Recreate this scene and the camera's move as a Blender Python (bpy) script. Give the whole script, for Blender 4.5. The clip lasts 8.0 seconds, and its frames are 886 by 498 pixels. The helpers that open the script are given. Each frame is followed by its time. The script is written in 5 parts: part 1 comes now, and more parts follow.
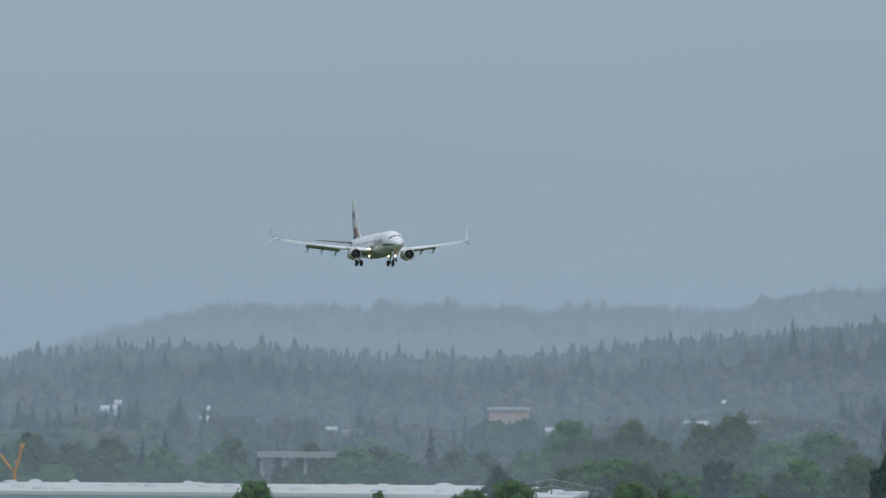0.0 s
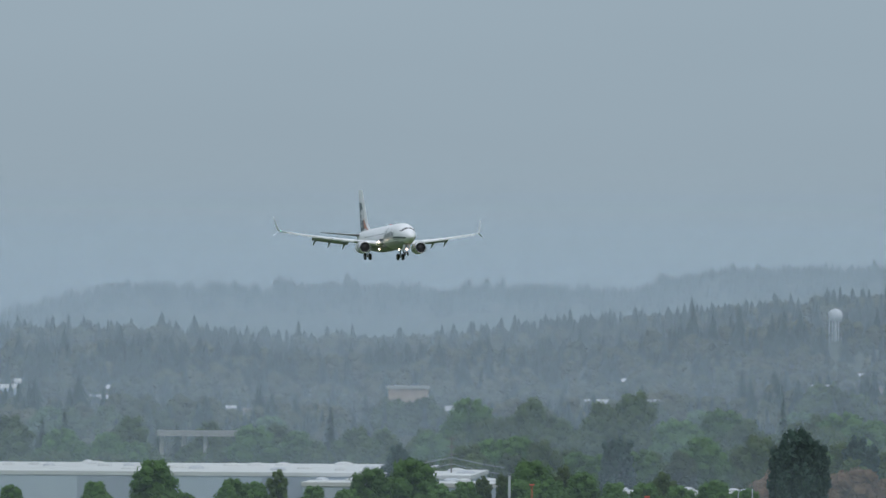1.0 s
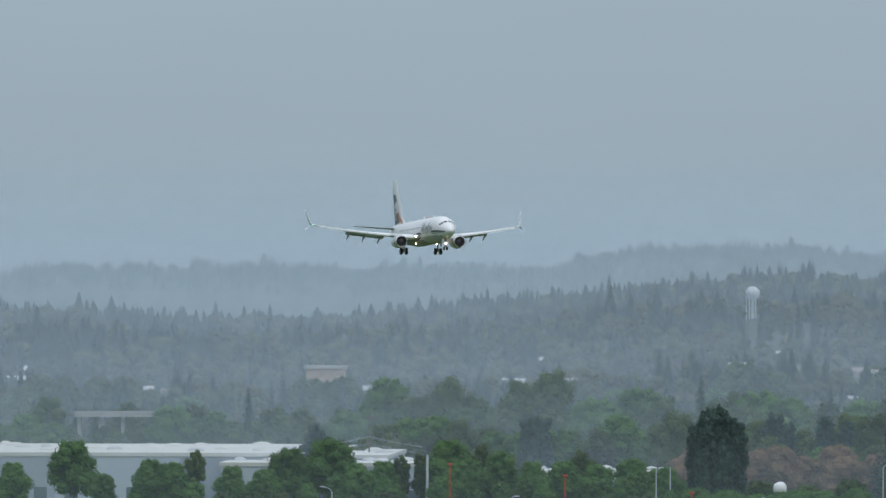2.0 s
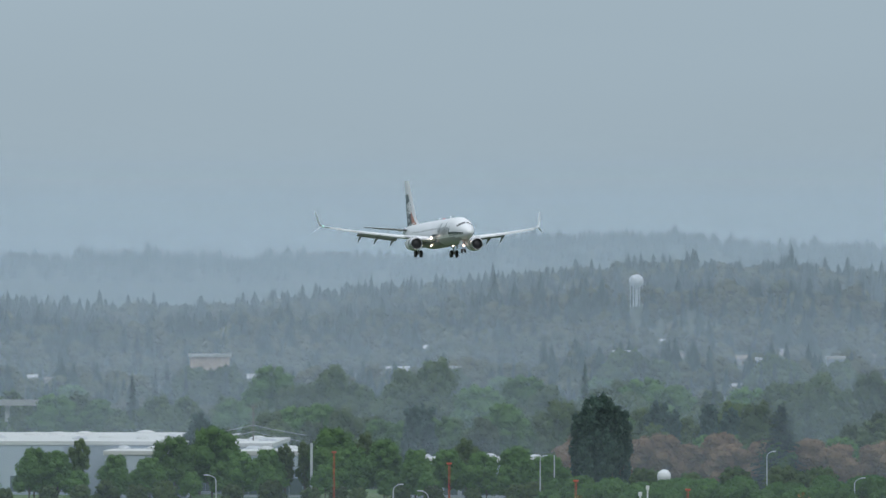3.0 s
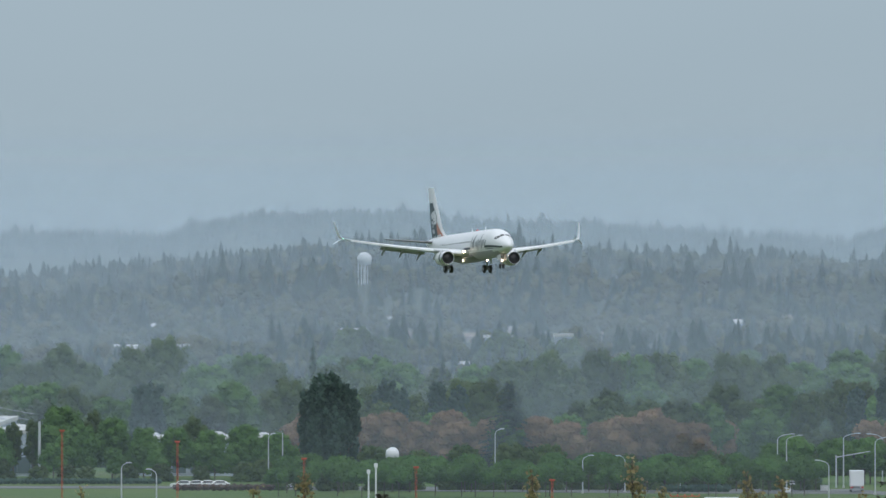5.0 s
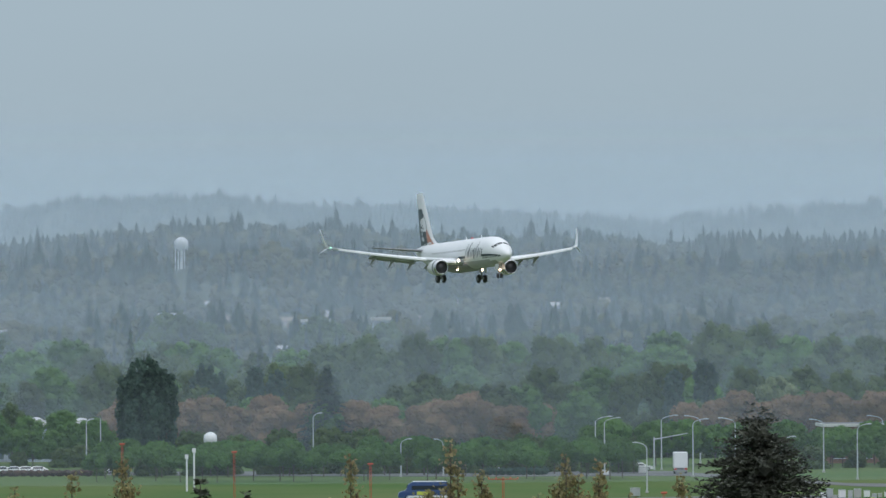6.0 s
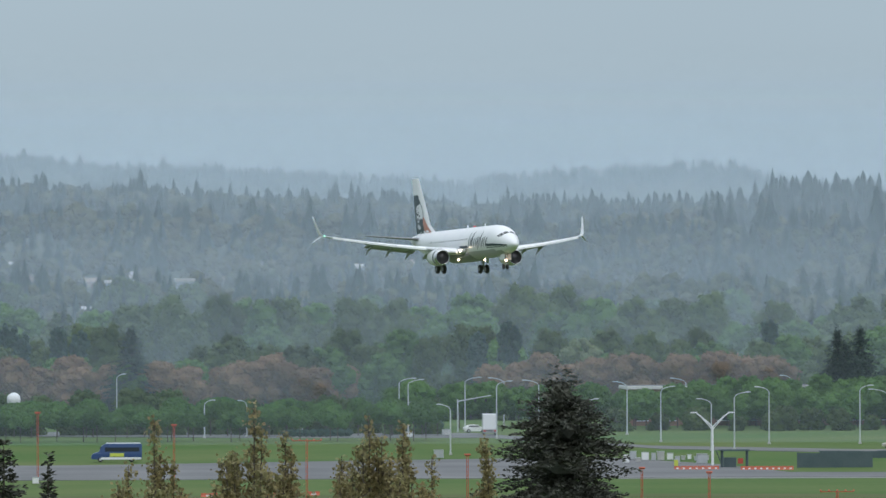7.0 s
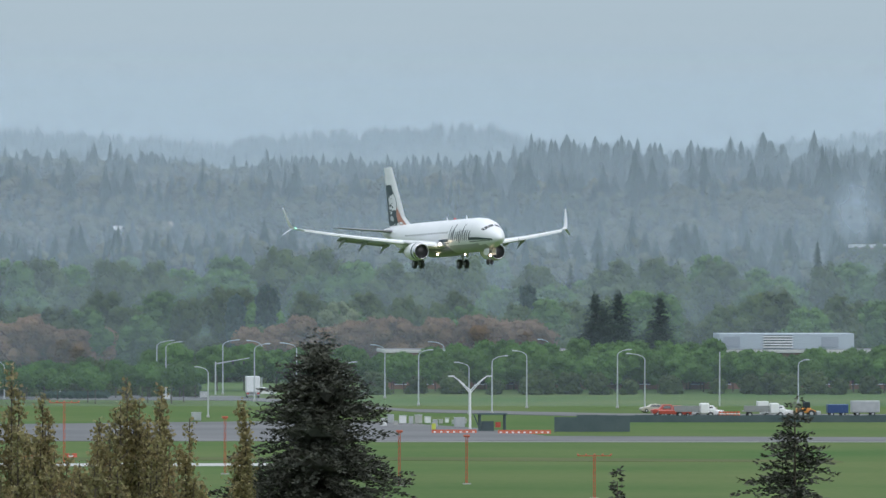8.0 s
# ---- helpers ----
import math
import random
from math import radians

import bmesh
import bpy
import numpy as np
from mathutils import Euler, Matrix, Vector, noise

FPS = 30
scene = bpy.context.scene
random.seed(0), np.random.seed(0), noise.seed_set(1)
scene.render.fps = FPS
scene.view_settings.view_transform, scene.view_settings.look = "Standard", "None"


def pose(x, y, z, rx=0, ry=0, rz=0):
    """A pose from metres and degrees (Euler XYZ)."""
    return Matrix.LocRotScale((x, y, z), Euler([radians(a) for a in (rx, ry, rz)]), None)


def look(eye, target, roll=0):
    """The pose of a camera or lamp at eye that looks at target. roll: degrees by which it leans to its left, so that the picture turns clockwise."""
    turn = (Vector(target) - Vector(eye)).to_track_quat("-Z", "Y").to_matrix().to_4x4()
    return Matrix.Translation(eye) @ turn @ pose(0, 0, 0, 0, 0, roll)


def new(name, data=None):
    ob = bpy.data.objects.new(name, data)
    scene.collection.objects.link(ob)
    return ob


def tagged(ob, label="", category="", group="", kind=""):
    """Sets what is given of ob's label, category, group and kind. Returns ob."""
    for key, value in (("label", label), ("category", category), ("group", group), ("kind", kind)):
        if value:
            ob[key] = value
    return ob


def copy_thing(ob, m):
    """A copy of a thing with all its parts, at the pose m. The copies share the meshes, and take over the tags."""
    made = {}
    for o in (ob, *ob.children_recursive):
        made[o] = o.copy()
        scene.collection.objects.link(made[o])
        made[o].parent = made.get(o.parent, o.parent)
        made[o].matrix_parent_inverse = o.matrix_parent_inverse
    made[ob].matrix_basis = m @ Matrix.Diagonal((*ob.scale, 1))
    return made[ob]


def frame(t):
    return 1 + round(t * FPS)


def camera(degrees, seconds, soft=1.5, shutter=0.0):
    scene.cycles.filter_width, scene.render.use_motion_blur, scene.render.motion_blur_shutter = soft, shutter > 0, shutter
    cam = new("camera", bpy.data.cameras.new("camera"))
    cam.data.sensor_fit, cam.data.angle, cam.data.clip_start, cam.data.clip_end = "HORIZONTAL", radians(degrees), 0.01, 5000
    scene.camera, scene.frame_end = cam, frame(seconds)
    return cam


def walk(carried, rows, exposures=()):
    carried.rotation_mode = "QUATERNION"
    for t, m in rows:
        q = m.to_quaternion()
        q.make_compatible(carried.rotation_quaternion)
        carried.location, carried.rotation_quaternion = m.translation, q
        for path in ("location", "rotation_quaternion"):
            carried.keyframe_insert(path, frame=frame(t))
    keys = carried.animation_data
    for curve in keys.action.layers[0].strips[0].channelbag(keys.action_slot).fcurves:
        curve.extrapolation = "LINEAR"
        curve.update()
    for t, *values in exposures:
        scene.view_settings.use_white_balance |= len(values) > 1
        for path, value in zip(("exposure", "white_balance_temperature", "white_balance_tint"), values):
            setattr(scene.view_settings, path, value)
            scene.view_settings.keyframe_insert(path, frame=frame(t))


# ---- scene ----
# camera on a tall tripod position, panning with the landing airliner
EYE = 32.0
cam = camera(5.8, 8.0, soft=1.5)
# seconds, yaw, pitch, roll
ROWS = [
    (0.0, 3.0063, 0.9111, 0.445), (0.5, 2.6571, 0.8740, 0.278), (1.0, 2.3472, 0.7754, 0.392),
    (2.5, 1.4803, 0.6036, 0.030), (3.0, 1.0417, 0.5660, 0.061), (3.5, 0.4537, 0.5205, -0.273),
    (4.0, 0.0, 0.4843, -0.193), (5.5, -1.2512, 0.3761, -0.200), (6.0, -1.9394, 0.3122, -0.374),
    (6.5, -2.6196, 0.2215, -0.097), (7.0, -3.2205, 0.0546, -0.185), (7.5, -4.0662, -0.0703, 0.021),
    (8.0, -4.8023, -0.1888, 0.095),
]
walk(cam, [(t, pose(0, 0, EYE, 90 + p, 0, y) @ pose(0, 0, 0, 0, 0, r)) for t, y, p, r in ROWS],
     exposures=[(0.0, -0.03, 6310, 11), (2.5, 0.15, 6380, 10), (5.5, 0.26, 6400, 10), (6.5, 0.33, 6420, 10), (8.0, 0.49, 6450, 11)])

# overcast daylight
world = bpy.data.worlds.new("overcast")
scene.world = world
world.use_nodes = True
wn, wl = world.node_tree.nodes, world.node_tree.links
wn.clear()


def wnode(kind, **values):
    n = wn.new(kind)
    for k, v in values.items():
        n.inputs[k].default_value = v
    return n


SUN_EL, SUN_AZ = 42.0, 150.0
coord = wnode("ShaderNodeTexCoord")
split = wnode("ShaderNodeSeparateXYZ")
wl.new(coord.outputs["Generated"], split.inputs[0])
# brightness rises smoothly from the horizon to the zenith
low = wnode("ShaderNodeMapRange")
low.interpolation_type = "SMOOTHSTEP"
low.inputs["From Min"].default_value, low.inputs["From Max"].default_value = -0.02, 0.09
wl.new(split.outputs["Z"], low.inputs["Value"])
high = wnode("ShaderNodeMapRange")
high.interpolation_type = "SMOOTHSTEP"
high.inputs["From Min"].default_value, high.inputs["From Max"].default_value = 0.03, 0.95
wl.new(split.outputs["Z"], high.inputs["Value"])
ramp = wnode("ShaderNodeMix")
ramp.data_type = "RGBA"
ramp.inputs[6].default_value, ramp.inputs[7].default_value = (0.263, 0.336, 0.391, 1), (0.322, 0.402, 0.457, 1)
wl.new(low.outputs[0], ramp.inputs[0])
upper = wnode("ShaderNodeMix")
upper.data_type = "RGBA"
upper.inputs[7].default_value = (0.92, 1.0, 1.08, 1)
wl.new(ramp.outputs[2], upper.inputs[6])
wl.new(high.outputs[0], upper.inputs[0])
stretch = wnode("ShaderNodeMapping")
stretch.inputs["Scale"].default_value = (1.0, 1.0, 5.0)
wl.new(coord.outputs["Generated"], stretch.inputs[0])
cloud = wnode("ShaderNodeTexNoise", Scale=6.0, Detail=4.0, Roughness=0.5)
wl.new(stretch.outputs[0], cloud.inputs["Vector"])
cloudy = wnode("ShaderNodeMapRange")
cloudy.inputs["To Min"].default_value, cloudy.inputs["To Max"].default_value = 0.92, 1.08
wl.new(cloud.outputs["Fac"], cloudy.inputs["Value"])
shade = wn.new("ShaderNodeVectorMath")
shade.operation = "SCALE"
wl.new(upper.outputs[2], shade.inputs[0])
wl.new(cloudy.outputs[0], shade.inputs["Scale"])
overcast = wnode("ShaderNodeBackground", Strength=1.0)
wl.new(shade.outputs[0], overcast.inputs["Color"])
sky = wn.new("ShaderNodeTexSky")
sky.sky_type, sky.sun_disc = "NISHITA", False
sky.sun_elevation, sky.sun_rotation = radians(SUN_EL), radians(SUN_AZ)
clear = wnode("ShaderNodeBackground", Strength=0.003)
wl.new(sky.outputs[0], clear.inputs["Color"])
both = wn.new("ShaderNodeAddShader")
wl.new(overcast.outputs[0], both.inputs[0])
wl.new(clear.outputs[0], both.inputs[1])
wl.new(both.outputs[0], wn.new("ShaderNodeOutputWorld").inputs["Surface"])

sun_data = bpy.data.lights.new("sun", "SUN")
sun_data.energy, sun_data.angle, sun_data.color = 0.6, radians(40), (1.0, 0.97, 0.93)
sun = new("sun", sun_data)
sun_dir = Vector((math.sin(radians(SUN_AZ)) * math.cos(radians(SUN_EL)), math.cos(radians(SUN_AZ)) * math.cos(radians(SUN_EL)), math.sin(radians(SUN_EL))))
sun.matrix_world = look(sun_dir * 300, (0, 0, 0))


# ---- materials ----
def material(name, colour, second=None, scale=0.3, rough=0.6, metal=0.0, bump=0.0, fine=None, vary=0.0, island=0.0, spec=0.5, trans=0.0):
    """Principled surface: two-scale noise between two colours, random lightness by object and by island, fine relief."""
    m = bpy.data.materials.new(name)
    m.use_nodes = True
    nt = m.node_tree
    b = nt.nodes["Principled BSDF"]
    b.inputs["Roughness"].default_value, b.inputs["Metallic"].default_value = rough, metal
    b.inputs["Specular IOR Level"].default_value = spec
    b.inputs["Base Color"].default_value = (*colour, 1)
    if second is None and not vary and not island and not bump:
        return m
    second = second or colour
    tc = nt.nodes.new("ShaderNodeTexCoord")
    n1 = nt.nodes.new("ShaderNodeTexNoise")
    n1.inputs["Scale"].default_value, n1.inputs["Detail"].default_value = scale, 6
    nt.links.new(tc.outputs["Object"], n1.inputs["Vector"])
    n2 = nt.nodes.new("ShaderNodeTexNoise")
    n2.inputs["Scale"].default_value, n2.inputs["Detail"].default_value = fine or scale * 9, 5
    nt.links.new(tc.outputs["Object"], n2.inputs["Vector"])
    add = nt.nodes.new("ShaderNodeMath")
    add.operation = "MULTIPLY_ADD"
    add.inputs[1].default_value = 0.45
    nt.links.new(n2.outputs["Fac"], add.inputs[0])
    nt.links.new(n1.outputs["Fac"], add.inputs[2])
    rng = nt.nodes.new("ShaderNodeMapRange")
    rng.inputs["From Min"].default_value, rng.inputs["From Max"].default_value = 0.5, 0.95
    nt.links.new(add.outputs[0], rng.inputs["Value"])
    mix = nt.nodes.new("ShaderNodeMix")
    mix.data_type = "RGBA"
    mix.inputs[6].default_value, mix.inputs[7].default_value = (*colour, 1), (*second, 1)
    nt.links.new(rng.outputs[0], mix.inputs[0])
    out = mix.outputs[2]
    for amount, kind, socket in ((vary, "ShaderNodeObjectInfo", "Random"), (island, "ShaderNodeNewGeometry", "Random Per Island")):
        if amount:
            info = nt.nodes.new(kind)
            r2 = nt.nodes.new("ShaderNodeMapRange")
            r2.inputs["To Min"].default_value, r2.inputs["To Max"].default_value = 1 - amount, 1 + amount
            nt.links.new(info.outputs[socket], r2.inputs["Value"])
            sc = nt.nodes.new("ShaderNodeVectorMath")
            sc.operation = "SCALE"
            nt.links.new(out, sc.inputs[0])
            nt.links.new(r2.outputs[0], sc.inputs["Scale"])
            out = sc.outputs[0]
    nt.links.new(out, b.inputs["Base Color"])
    if bump:
        bn = nt.nodes.new("ShaderNodeBump")
        bn.inputs["Strength"].default_value, bn.inputs["Distance"].default_value = bump, 0.05
        nt.links.new(n2.outputs["Fac"], bn.inputs["Height"])
        nt.links.new(bn.outputs[0], b.inputs["Normal"])
    if trans:
        tl = nt.nodes.new("ShaderNodeBsdfTranslucent")
        nt.links.new(out, tl.inputs["Color"])
        ms = nt.nodes.new("ShaderNodeMixShader")
        ms.inputs[0].default_value = trans
        nt.links.new(b.outputs[0], ms.inputs[1])
        nt.links.new(tl.outputs[0], ms.inputs[2])
        nt.links.new(ms.outputs[0], nt.nodes["Material Output"].inputs["Surface"])
    return m


def glow(name, colour, strength):
    m = material(name, (0.8, 0.8, 0.8))
    b = m.node_tree.nodes["Principled BSDF"]
    b.inputs["Emission Color"].default_value, b.inputs["Emission Strength"].default_value = (*colour, 1), strength
    return m


def mist(name, density, low, high, tint=(0.715, 0.85, 1.0)):
    """Veil standing in for haze: see-through mixed with a sky-lit tint, thinning out between the heights low and high.
    """
    m = bpy.data.materials.new(name)
    m.use_nodes = True
    nt = m.node_tree
    nt.nodes.clear()
    geo = nt.nodes.new("ShaderNodeTexCoord")
    sep = nt.nodes.new("ShaderNodeSeparateXYZ")
    nt.links.new(geo.outputs["Object"], sep.inputs[0])
    r = nt.nodes.new("ShaderNodeMapRange")
    r.interpolation_type = "SMOOTHSTEP"
    r.inputs["From Min"].default_value, r.inputs["From Max"].default_value = low, high
    r.inputs["To Min"].default_value, r.inputs["To Max"].default_value = density, 0.0
    nt.links.new(sep.outputs["Z"], r.inputs["Value"])
    clear_ = nt.nodes.new("ShaderNodeBsdfTransparent")
    d = nt.nodes.new("ShaderNodeBsdfDiffuse")
    tl = nt.nodes.new("ShaderNodeBsdfTranslucent")
    for n in (d, tl):
        n.inputs["Color"].default_value = (*tint, 1)
    half = nt.nodes.new("ShaderNodeMixShader")
    half.inputs[0].default_value = 0.5
    nt.links.new(d.outputs[0], half.inputs[1])
    nt.links.new(tl.outputs[0], half.inputs[2])
    ms = nt.nodes.new("ShaderNodeMixShader")
    nt.links.new(r.outputs[0], ms.inputs[0])
    nt.links.new(clear_.outputs[0], ms.inputs[1])
    nt.links.new(half.outputs[0], ms.inputs[2])
    nt.links.new(ms.outputs[0], nt.nodes.new("ShaderNodeOutputMaterial").inputs["Surface"])
    return m


GRASS = material("grass", (0.049, 0.112, 0.027), (0.110, 0.141, 0.049), 0.018, 0.9, spec=0.1, bump=0.3, fine=0.7)
ASPHALT = material("asphalt", (0.10, 0.105, 0.11), (0.17, 0.17, 0.175), 0.05, 0.85, fine=1.5, spec=0.25)
CONCRETE = material("concrete", (0.36, 0.36, 0.35), (0.46, 0.46, 0.45), 0.05, 0.85, fine=1.0)
GREEN = material("spring_leaves", (0.063, 0.139, 0.034), (0.103, 0.191, 0.048), 0.25, 0.6, vary=0.22, island=0.15, trans=0.3, spec=0.15)
OLIVE = material("olive_leaves", (0.053, 0.092, 0.030), (0.092, 0.124, 0.041), 0.2, 0.6, vary=0.28, island=0.15, trans=0.3, spec=0.15)
PALE = material("pale_leaves", (0.19, 0.25, 0.12), (0.26, 0.31, 0.16), 0.2, 0.6, vary=0.15, island=0.15, trans=0.3, spec=0.15)
RUST = material("reddish_buds", (0.198, 0.123, 0.076), (0.219, 0.149, 0.087), 0.2, 0.7, vary=0.25, island=0.15, trans=0.3, spec=0.15)
DARK = material("dark_leaves", (0.046, 0.087, 0.070), (0.070, 0.113, 0.081), 0.25, 0.6, vary=0.15, island=0.15, trans=0.3, spec=0.15)
NEEDLE = material("fir_needles", (0.022, 0.042, 0.032), (0.036, 0.056, 0.040), 0.8, 0.6, vary=0.25, island=0.5, spec=0.15)
FIRDARK = material("dark_fir_needles", (0.050, 0.055, 0.045), (0.080, 0.080, 0.062), 1.5, 0.6, island=0.5, spec=0.15)
BRONZE = material("bronze_young_leaves", (0.30, 0.215, 0.105), (0.25, 0.25, 0.115), 0.6, 0.55, island=0.45, trans=0.5)
BARK = material("bark", (0.07, 0.055, 0.042), (0.12, 0.10, 0.08), 1.2, 0.9, bump=0.4)
WOODS = material("far_broadleaved_woods", (0.055, 0.081, 0.040), (0.132, 0.123, 0.068), 0.008, 0.8, fine=0.05, island=0.2, trans=0.3, spec=0.15)
FARFIR = material("far_fir_woods", (0.021, 0.044, 0.037), (0.039, 0.062, 0.046), 0.01, 0.8, fine=0.08, island=0.18, spec=0.15)
HILL = material("far_hill_forest", (0.022, 0.040, 0.026), (0.050, 0.064, 0.036), 0.01, 0.9, fine=0.08, bump=0.4)
WHITE = material("white_paint", (0.78, 0.79, 0.80), (0.70, 0.71, 0.72), 0.3, 0.35, fine=2.0)


# ---- mesh helpers ----
def link_mesh(name, verts, faces, mats, parent=None, label="", index=None, smooth=False):
    me = bpy.data.meshes.new(name)
    me.from_pydata([tuple(v) for v in verts] if not isinstance(verts, np.ndarray) else verts.tolist(), [], faces if isinstance(faces, list) else faces.tolist())
    for m in (mats if isinstance(mats, (list, tuple)) else [mats]):
        me.materials.append(m)
    if index is not None:
        me.polygons.foreach_set("material_index", np.asarray(index, dtype=np.int32))
    if smooth:
        me.polygons.foreach_set("use_smooth", np.ones(len(me.polygons), dtype=bool))
    me.update()
    ob = new(name, me)
    if parent is not None:
        ob.parent = parent
    if label:
        ob["label"] = label
    return ob


def part(name, bm, mat, parent, label="", smooth=False):
    me = bpy.data.meshes.new(name)
    bm.to_mesh(me)
    bm.free()
    me.materials.append(mat)
    if smooth:
        me.polygons.foreach_set("use_smooth", np.ones(len(me.polygons), dtype=bool))
    ob = new(name, me)
    ob.parent = parent
    if label:
        ob["label"] = label
    return ob


def box(bm, x0, x1, y0, y1, z0, z1, bevel=0.0):
    vs = [bm.verts.new(v) for v in ((x0, y0, z0), (x1, y0, z0), (x1, y1, z0), (x0, y1, z0), (x0, y0, z1), (x1, y0, z1), (x1, y1, z1), (x0, y1, z1))]
    fs = [bm.faces.new([vs[i] for i in f]) for f in ((3, 2, 1, 0), (4, 5, 6, 7), (0, 1, 5, 4), (1, 2, 6, 5), (2, 3, 7, 6), (3, 0, 4, 7))]
    if bevel:
        es = list({e for f in fs for e in f.edges})
        bmesh.ops.bevel(bm, geom=es, offset=bevel, segments=1, affect="EDGES")
    return bm


def boxes(*rows, bevel=0.0):
    bm = bmesh.new()
    for r in rows:
        box(bm, *r, bevel=bevel)
    return bm


def tube(bm, a, b, r0, r1=None, n=8):
    a, b = Vector(a), Vector(b)
    r1 = r0 if r1 is None else r1
    q = (b - a).to_track_quat("Z", "Y")
    ra, rb = [], []
    for i in range(n):
        d = q @ Vector((math.cos(2 * math.pi * i / n), math.sin(2 * math.pi * i / n), 0))
        ra.append(bm.verts.new(a + d * r0))
        rb.append(bm.verts.new(b + d * r1))
    for i in range(n):
        bm.faces.new((ra[i], ra[(i + 1) % n], rb[(i + 1) % n], rb[i]))
    bm.faces.new(ra[::-1])
    bm.faces.new(rb)
    return bm


def loft(bm, rings, cap=True):
    """Skin over rings of equal numbers of points."""
    made = [[bm.verts.new(p) for p in ring] for ring in rings]
    n = len(made[0])
    for a, b in zip(made, made[1:]):
        for i in range(n):
            bm.faces.new((a[i], a[(i + 1) % n], b[(i + 1) % n], b[i]))
    if cap:
        bm.faces.new(made[0][::-1])
        bm.faces.new(made[-1])
    bmesh.ops.recalc_face_normals(bm, faces=bm.faces)
    return bm


def thing(name, label, category, group="", m=None, kind=""):
    ob = new(name)
    tagged(ob, label, category, group, kind)
    if m is not None:
        ob.matrix_basis = m
    return ob


# ---- ground ----
def ridge(u):
    """Height of the wooded ridge across bearing u (thousandths of distance)."""
    return float(np.interp(u, [-110, -92, -75, -60, -40, -15, 5, 40, 60, 80, 95, 105, 118, 130, 160], [26, 35, 36, 31, 34, 43, 51, 46, 42, 43, 43, 41, 43, 42, 42]))


def far_ridge(u):
    xs = [-130, -103, -84, -77, -66, -52, -42, -35, -19, -11, 0, 9, 18, 27, 42, 58, 73, 88, 97, 110, 135, 160]
    zs = [40, 46, 68, 76, 75.5, 76, 73, 76.5, 74, 84, 86, 88, 81, 82, 76, 71, 79, 83, 70, 66, 78, 84]
    return float(np.interp(u, xs, zs))


def smooth01(t):
    t = min(max(t, 0.0), 1.0)
    return t * t * (3 - 2 * t)


def terrain(x, y):
    d = math.hypot(x, y)
    if d < 2250 or y < 0:
        return 18.0 * (1 - smooth01((d - 330) / 300))
    u = 1000 * x / max(y, 1.0)
    a = smooth01((d - 2250) / 1450)
    h = ridge(u) * a + 2.5 * a * noise.noise((x * 0.006, y * 0.006, 0))
    if d > 4150:
        dip = h - 14
        h = h + (dip - h) * smooth01((d - 4150) / 150)
        top = far_ridge(u) - 6 + 2.2 * noise.noise((x * 0.012, y * 0.004, 3)) + 1.6 * noise.noise((x * 0.06, y * 0.02, 7)) + 1.2 * noise.noise((x * 0.17, y * 0.02, 9))
        h = h + (top - h) * smooth01((d - 4330) / 330)
    return h


def build_ground():
    xs = np.concatenate([np.linspace(-5000, -950, 14), np.linspace(-900, 900, 241), np.linspace(950, 5000, 14)])
    ys = np.concatenate([np.linspace(-3000, -800, 6), np.linspace(-700, 700, 57), np.linspace(800, 1900, 10), np.linspace(2250, 4100, 75), np.linspace(4130, 4760, 40), np.linspace(4800, 5600, 6)])
    verts = [(x, y, terrain(x, y)) for y in ys for x in xs]
    nx = len(xs)
    faces = [(j * nx + i, j * nx + i + 1, (j + 1) * nx + i + 1, (j + 1) * nx + i) for j in range(len(ys) - 1) for i in range(nx - 1)]
    idx = [1 if ys[j] > 2240 else 0 for j in range(len(ys) - 1) for i in range(nx - 1)]
    return tagged(link_mesh("ground", verts, faces, [GRASS, HILL], index=idx, smooth=True), "mown green grassland rising to wooded hills", "ground", kind="structure")


build_ground()


def haze_sheet(y, top, density, low, tint=(0.715, 0.85, 1.0)):
    xs = np.linspace(-1800, 1800, 3)
    verts = [(x, y, z) for z in (-4.0, top) for x in xs]
    ob = link_mesh("haze_sheet", verts, [(0, 1, 4, 3), (1, 2, 5, 4)], mist("mist", density, low, top, tint))
    ob.visible_shadow = False
    return tagged(ob, "pale see-through sheet standing in for haze over the valley", "mist", kind="structure")


# Upright sheets across the valley, added to put haze over what lies behind
FARTINT = (0.725, 0.85, 0.94)
for row in ((1500, 28, 0.11, 4), (1728, 42, 0.14, 8), (1975, 58, 0.18, 12), (2460, 75, 0.235, 30), (2860, 95, 0.24, 48, (0.72, 0.85, 0.97)), (3340, 108, 0.24, 64, (0.72, 0.85, 0.95)),
            (4215, 130, 0.24, 80, FARTINT), (4235, 134, 0.24, 80, FARTINT), (4255, 138, 0.24, 80, FARTINT)):
    haze_sheet(*row)


